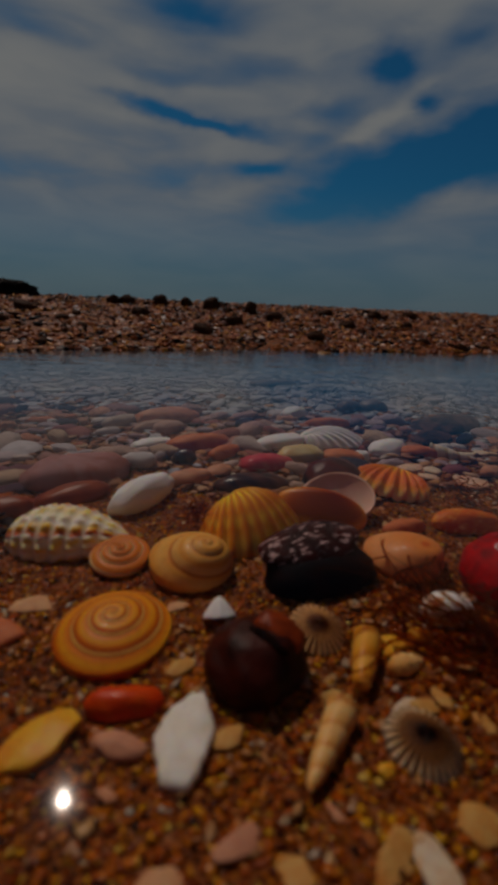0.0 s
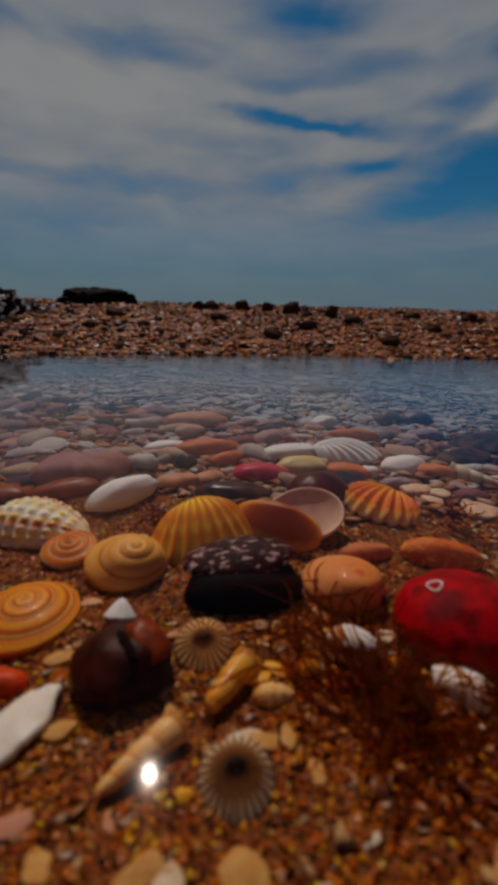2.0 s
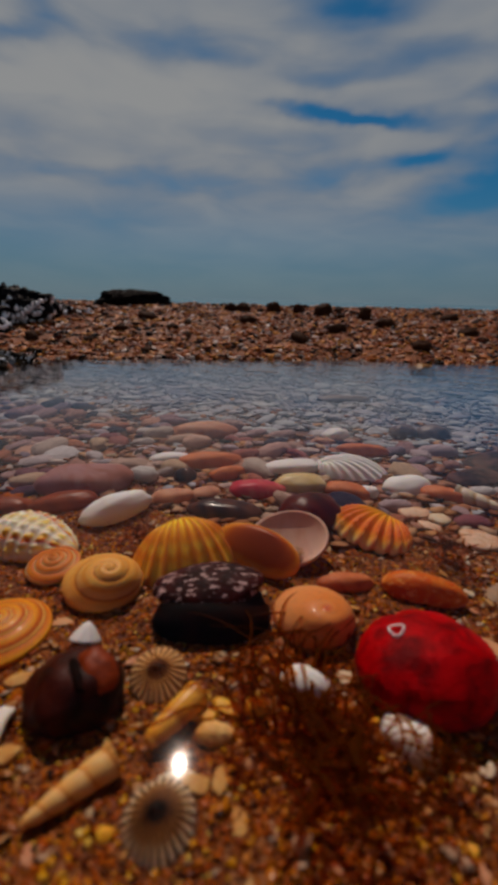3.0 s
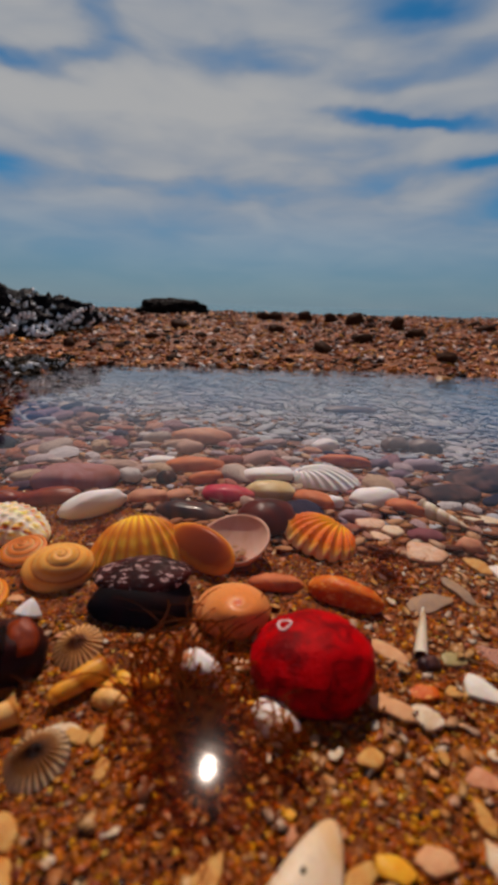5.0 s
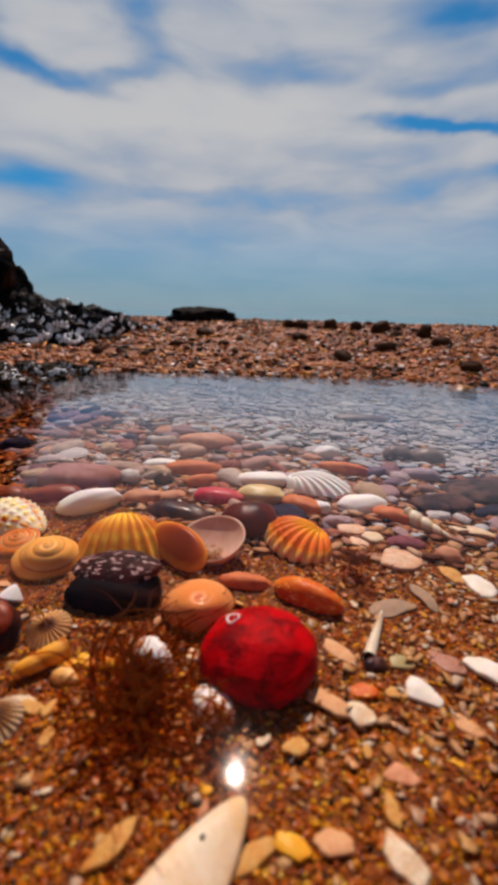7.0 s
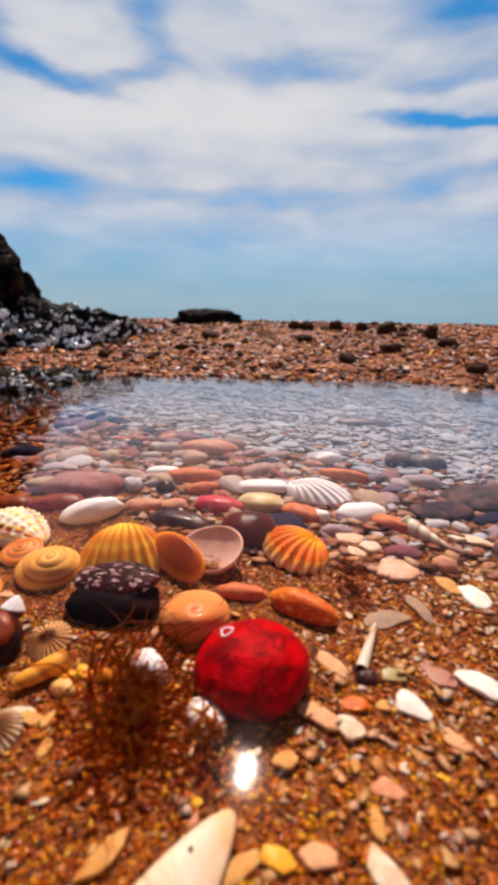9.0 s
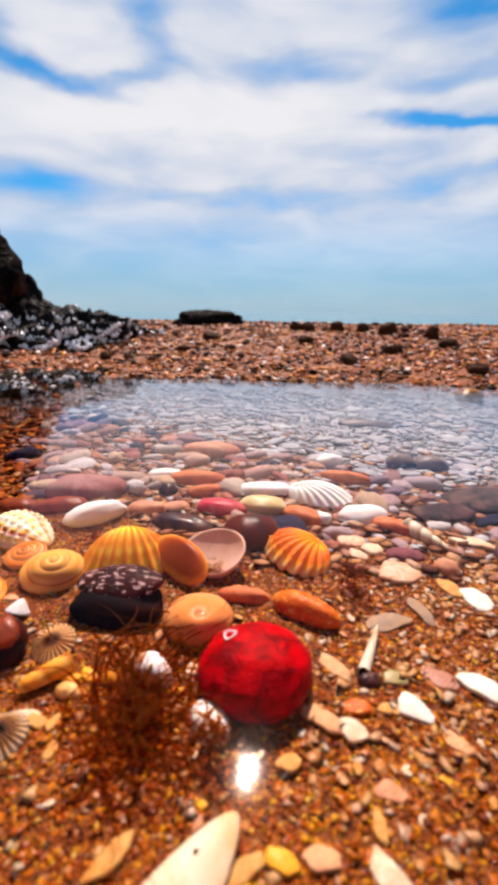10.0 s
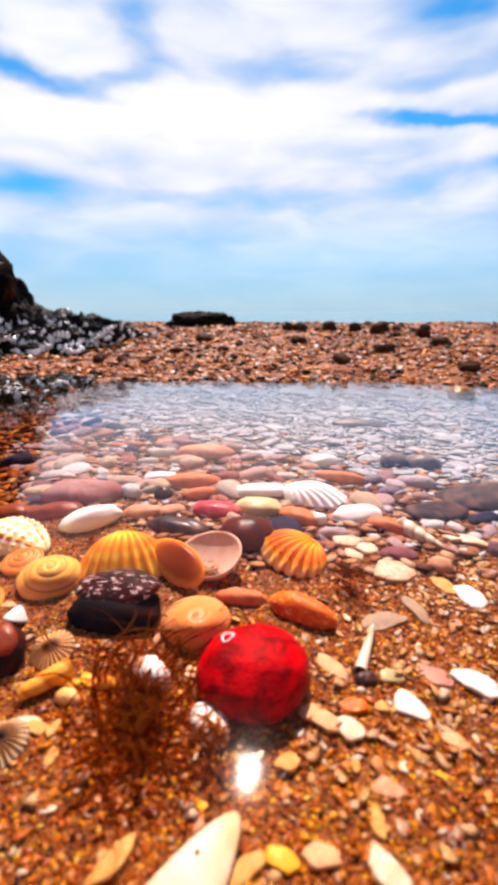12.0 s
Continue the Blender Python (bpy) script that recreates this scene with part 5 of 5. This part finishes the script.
# ---- rocks beyond the bank ----
def rock_mesh(name, size, seed, material, rough=0.28, nu=48, nv=72, top=1.0):
    """A craggy boulder with its base at z = 0; size: its length, depth and height."""
    def at(u, v):
        th, ph = math.pi * (0.02 + 0.62 * u), 2 * math.pi * v
        p = Vector((math.sin(th) * math.cos(ph), math.sin(th) * math.sin(ph), math.cos(th)))
        o = Vector((seed * 2.3, seed * 1.1, seed))
        r = 1 + rough * noise.noise(p * 1.5 + o) + rough * 0.6 * noise.noise(p * 3.4 + o) + rough * 0.35 * noise.noise(p * 8 + o) + rough * 0.16 * noise.noise(p * 19 + o)
        return (p.x * r * size[0] / 2, p.y * r * size[1] / 2, (p.z * top + 0.4) * r * size[2] / 1.4)
    return grid_mesh(name, nu, nv, at, material, cap0=True)


M_ROCK = rock_material("wet_black_rock", (0.004, 0.003, 0.003), (0.014, 0.009, 0.007), 0.7, 6.0, 0.0, 0.04)
M_ROCK_ORANGE = rock_material("ochre_rock", (0.003, 0.002, 0.002), (0.20, 0.045, 0.004), 0.8, 4.5, 0.0, 0.03)
M_GLINT_ROCK = rock_material("barnacled_rock", (0.004, 0.003, 0.004), (0.016, 0.011, 0.012), 0.4, 16.0, 0.0, 0.08)


def glint_material():
    """Chips standing in for sun glints on wet rock: chalk white under a glossy film."""
    m, t, out = tree_of("glint_chips")
    n = grain(t, coords(t), 260, 4.0, 0.6)
    principled(t, out, mixc(t, n, (0.96, 0.95, 0.96), (0.80, 0.78, 0.80)), 0.35, bump(t, n, 0.5, 0.002), 0.8, 1.0)
    return m


M_GLINT_CHIPS = glint_material()


M_SHORE_ROCK = rock_material("shore_rock", (0.012, 0.007, 0.003), (0.080, 0.040, 0.014), 0.5, 20.0, 0.7, 0.1)


def from_eye(az, dist):
    a = radians(az)
    return 0.256 + dist * math.sin(a), 0.112 + dist * math.cos(a)


def crust(rock, seed, share, size):
    """White chips for sun glints, in patches over the rock's upper faces, as one part of the rock."""
    r = random.Random(seed)
    spots = []
    for p in rock.data.polygons:
        c = p.center
        if p.normal.z < 0.15 or c.z < 0.012 or noise.noise(Vector(c) * 34 + Vector((seed, 0, 0))) < -0.14 or p.area < 2e-6:
            continue
        for _ in range(1 + (p.area > 2e-5)):
            if r.random() < 0.9 * share:
                k = size * r.choice((0.005, 0.007, 0.010, 0.014))
                turn = p.normal.to_track_quat("Z", "Y").to_matrix().to_4x4() @ pose(0, 0, 0, r.gauss(0, 25), r.gauss(0, 25), 0)
                spots.append((Matrix.Translation(c) @ turn @ Matrix.Rotation(r.uniform(0, 6.28), 4, "Z") @ Matrix.Scale(k, 4), r.randrange(12)))
    if spots:
        tagged(part("glint_chips", scatter_mesh("glint_chips", spots, GLINT_SHAPES, M_GLINT_CHIPS), rock), "small white chips standing in for sun glints on black rock", kind="stuff")


GLINT_SHAPES = chip_shapes(12, 31, 0.5, 2, 6, 0.4)
x, y = from_eye(-75.8, 1.32)
thing("boulder", rock_mesh("boulder", (0.74, 0.74, 0.50), 4, M_ROCK_ORANGE, 0.20), Matrix.Translation((x, y, 0.005)), "tall dark boulder with an ochre face", "rock")
x, y = from_eye(-61.6, 1.22)
thing("boulder", rock_mesh("boulder_foot", (0.31, 0.25, 0.20), 5, M_ROCK, 0.22), Matrix.Translation((x, y, -0.001)), "low black boulder at the tall boulder's foot", "rock")
for az, dist, size, seed in ((-63, 1.16, (0.36, 0.20, 0.085), 3), (-56.5, 1.18, (0.22, 0.18, 0.104), 6), (-51.5, 1.21, (0.17, 0.15, 0.082), 8), (-47.5, 1.25, (0.12, 0.11, 0.048), 9),
                             (-59, 1.08, (0.16, 0.10, 0.050), 13), (-54, 1.10, (0.12, 0.08, 0.044), 15), (-44.5, 1.26, (0.08, 0.06, 0.030), 17),
                             (-62, 0.76, (0.14, 0.07, 0.026), 18), (-57.5, 0.79, (0.12, 0.06, 0.024), 19), (-54, 0.82, (0.10, 0.05, 0.022), 20), (-51, 0.86, (0.07, 0.04, 0.018), 22)):
    x, y = from_eye(az, dist)
    rock = thing("barnacled_rock", rock_mesh("barnacled_rock", size, seed, M_GLINT_ROCK if dist > 0.9 else M_SHORE_ROCK, 0.34), Matrix.Translation((x, y, ground_height(x, y, False) - 0.012)), "black wet rock with white chips for sun glints" if dist > 0.9 else "low dark rock with pale specks at the water's edge", "rock", "barnacled rocks beyond the bank")
    # white chips added to imitate the sun's glints on wet rock
    crust(rock, seed, 0.95 if dist > 0.9 else 0.40, 1.1 if dist > 0.9 else 0.55)
x, y = from_eye(-37.0, 1.62)
thing("flat_rock", rock_mesh("flat_rock", (0.25, 0.14, 0.060), 21, M_ROCK, 0.20), Matrix.Translation((x, y, ground_height(x, y, False) - 0.010)) @ pose(0, 0, 0, 0, 0, 37), "low black rock on the crest of the bank", "rock")


# ---- chips and grains of the sand ----
GRAINS = chip_shapes(40, 3, 0.22, 2, 5, 0.75)
g = np.random.default_rng(4)
spots = []
while len(spots) < 78000:
    x, y = g.uniform(-0.07, 0.36), g.uniform(0.085, 0.42)
    if g.random() < (y - 0.085) * 1.6 or y > 0.36 + 0.2 * (x - 0.1):
        continue
    s = float(g.choice((0.0008, 0.0011, 0.0015, 0.0021))) * g.uniform(0.8, 1.3)
    m = Matrix.Translation((x, y, ground_height(x, y) + s * 0.1)) @ pose(0, 0, 0, g.normal(0, 13), g.normal(0, 13), g.uniform(0, 360)) @ Matrix.Scale(s, 4)
    spots.append((m, int(g.integers(40))))
thing("sand_grains", scatter_mesh("sand_grains", spots, GRAINS, M_GRIT), Matrix(), "coarse golden sand grains", "sand", kind="stuff")
FLAKES = chip_shapes(30, 9, 0.07, 2, 5, 0.9)
spots = []
while len(spots) < 17000:
    x, y = g.uniform(-0.07, 0.36), g.uniform(0.085, 0.44)
    s = float(g.choice((0.0012, 0.0018, 0.0026, 0.0040))) * g.uniform(0.8, 1.2)
    m = Matrix.Translation((x, y, ground_height(x, y) + s * 0.03)) @ pose(0, 0, 0, g.normal(0, 8), g.normal(0, 8), g.uniform(0, 360)) @ Matrix.Scale(s, 4)
    spots.append((m, int(g.integers(30))))
thing("shell_chips", scatter_mesh("shell_chips", spots, FLAKES, M_CHIP), Matrix(), "small pale and pink shell chips strewn over sand", "shell chips", kind="stuff")
spots = []
while len(spots) < 2500:
    x, y = g.uniform(0.05, 0.36), g.uniform(0.10, 0.40)
    if g.random() > 0.22 + 0.78 * min(1.0, max(0.0, (x - 0.19) / 0.05)) * min(1.0, max(0.0, (y - 0.19) / 0.06)):
        continue
    s = float(g.choice((0.0018, 0.0026, 0.0036, 0.0050))) * g.uniform(0.8, 1.2)
    m = Matrix.Translation((x, y, ground_height(x, y) + s * 0.12)) @ pose(0, 0, 0, g.normal(0, 16), g.normal(0, 16), g.uniform(0, 360)) @ Matrix.Scale(s, 4)
    spots.append((m, int(g.integers(30))))
thing("pale_chips", scatter_mesh("pale_chips", spots, FLAKES, M_CHIP_PALE), Matrix(), "pale pink and cream shell flakes over golden sand", "shell chips", kind="stuff")
spots = []
for k in range(110):
    a, d = g.uniform(0, 6.28), 0.0085 * math.sqrt(g.uniform(0, 1))
    size = float(g.choice((0.0010, 0.0014, 0.0020)))
    m = Matrix.Translation((0.006 + d * math.cos(a), 0.004 + 0.6 * d * math.sin(a), 0.0026 + 0.0004 * g.uniform(0, 1) + 30 * d * d)) @ pose(0, 0, 0, g.normal(0, 20), g.normal(0, 20), g.uniform(0, 360)) @ Matrix.Scale(size, 4)
    spots.append((m, int(g.integers(30))))
tagged(part("sand", scatter_mesh("clam_sand", spots, FLAKES, M_CHIP_PALE), tellin), "coarse pale sand lying in the rear valve", kind="stuff")
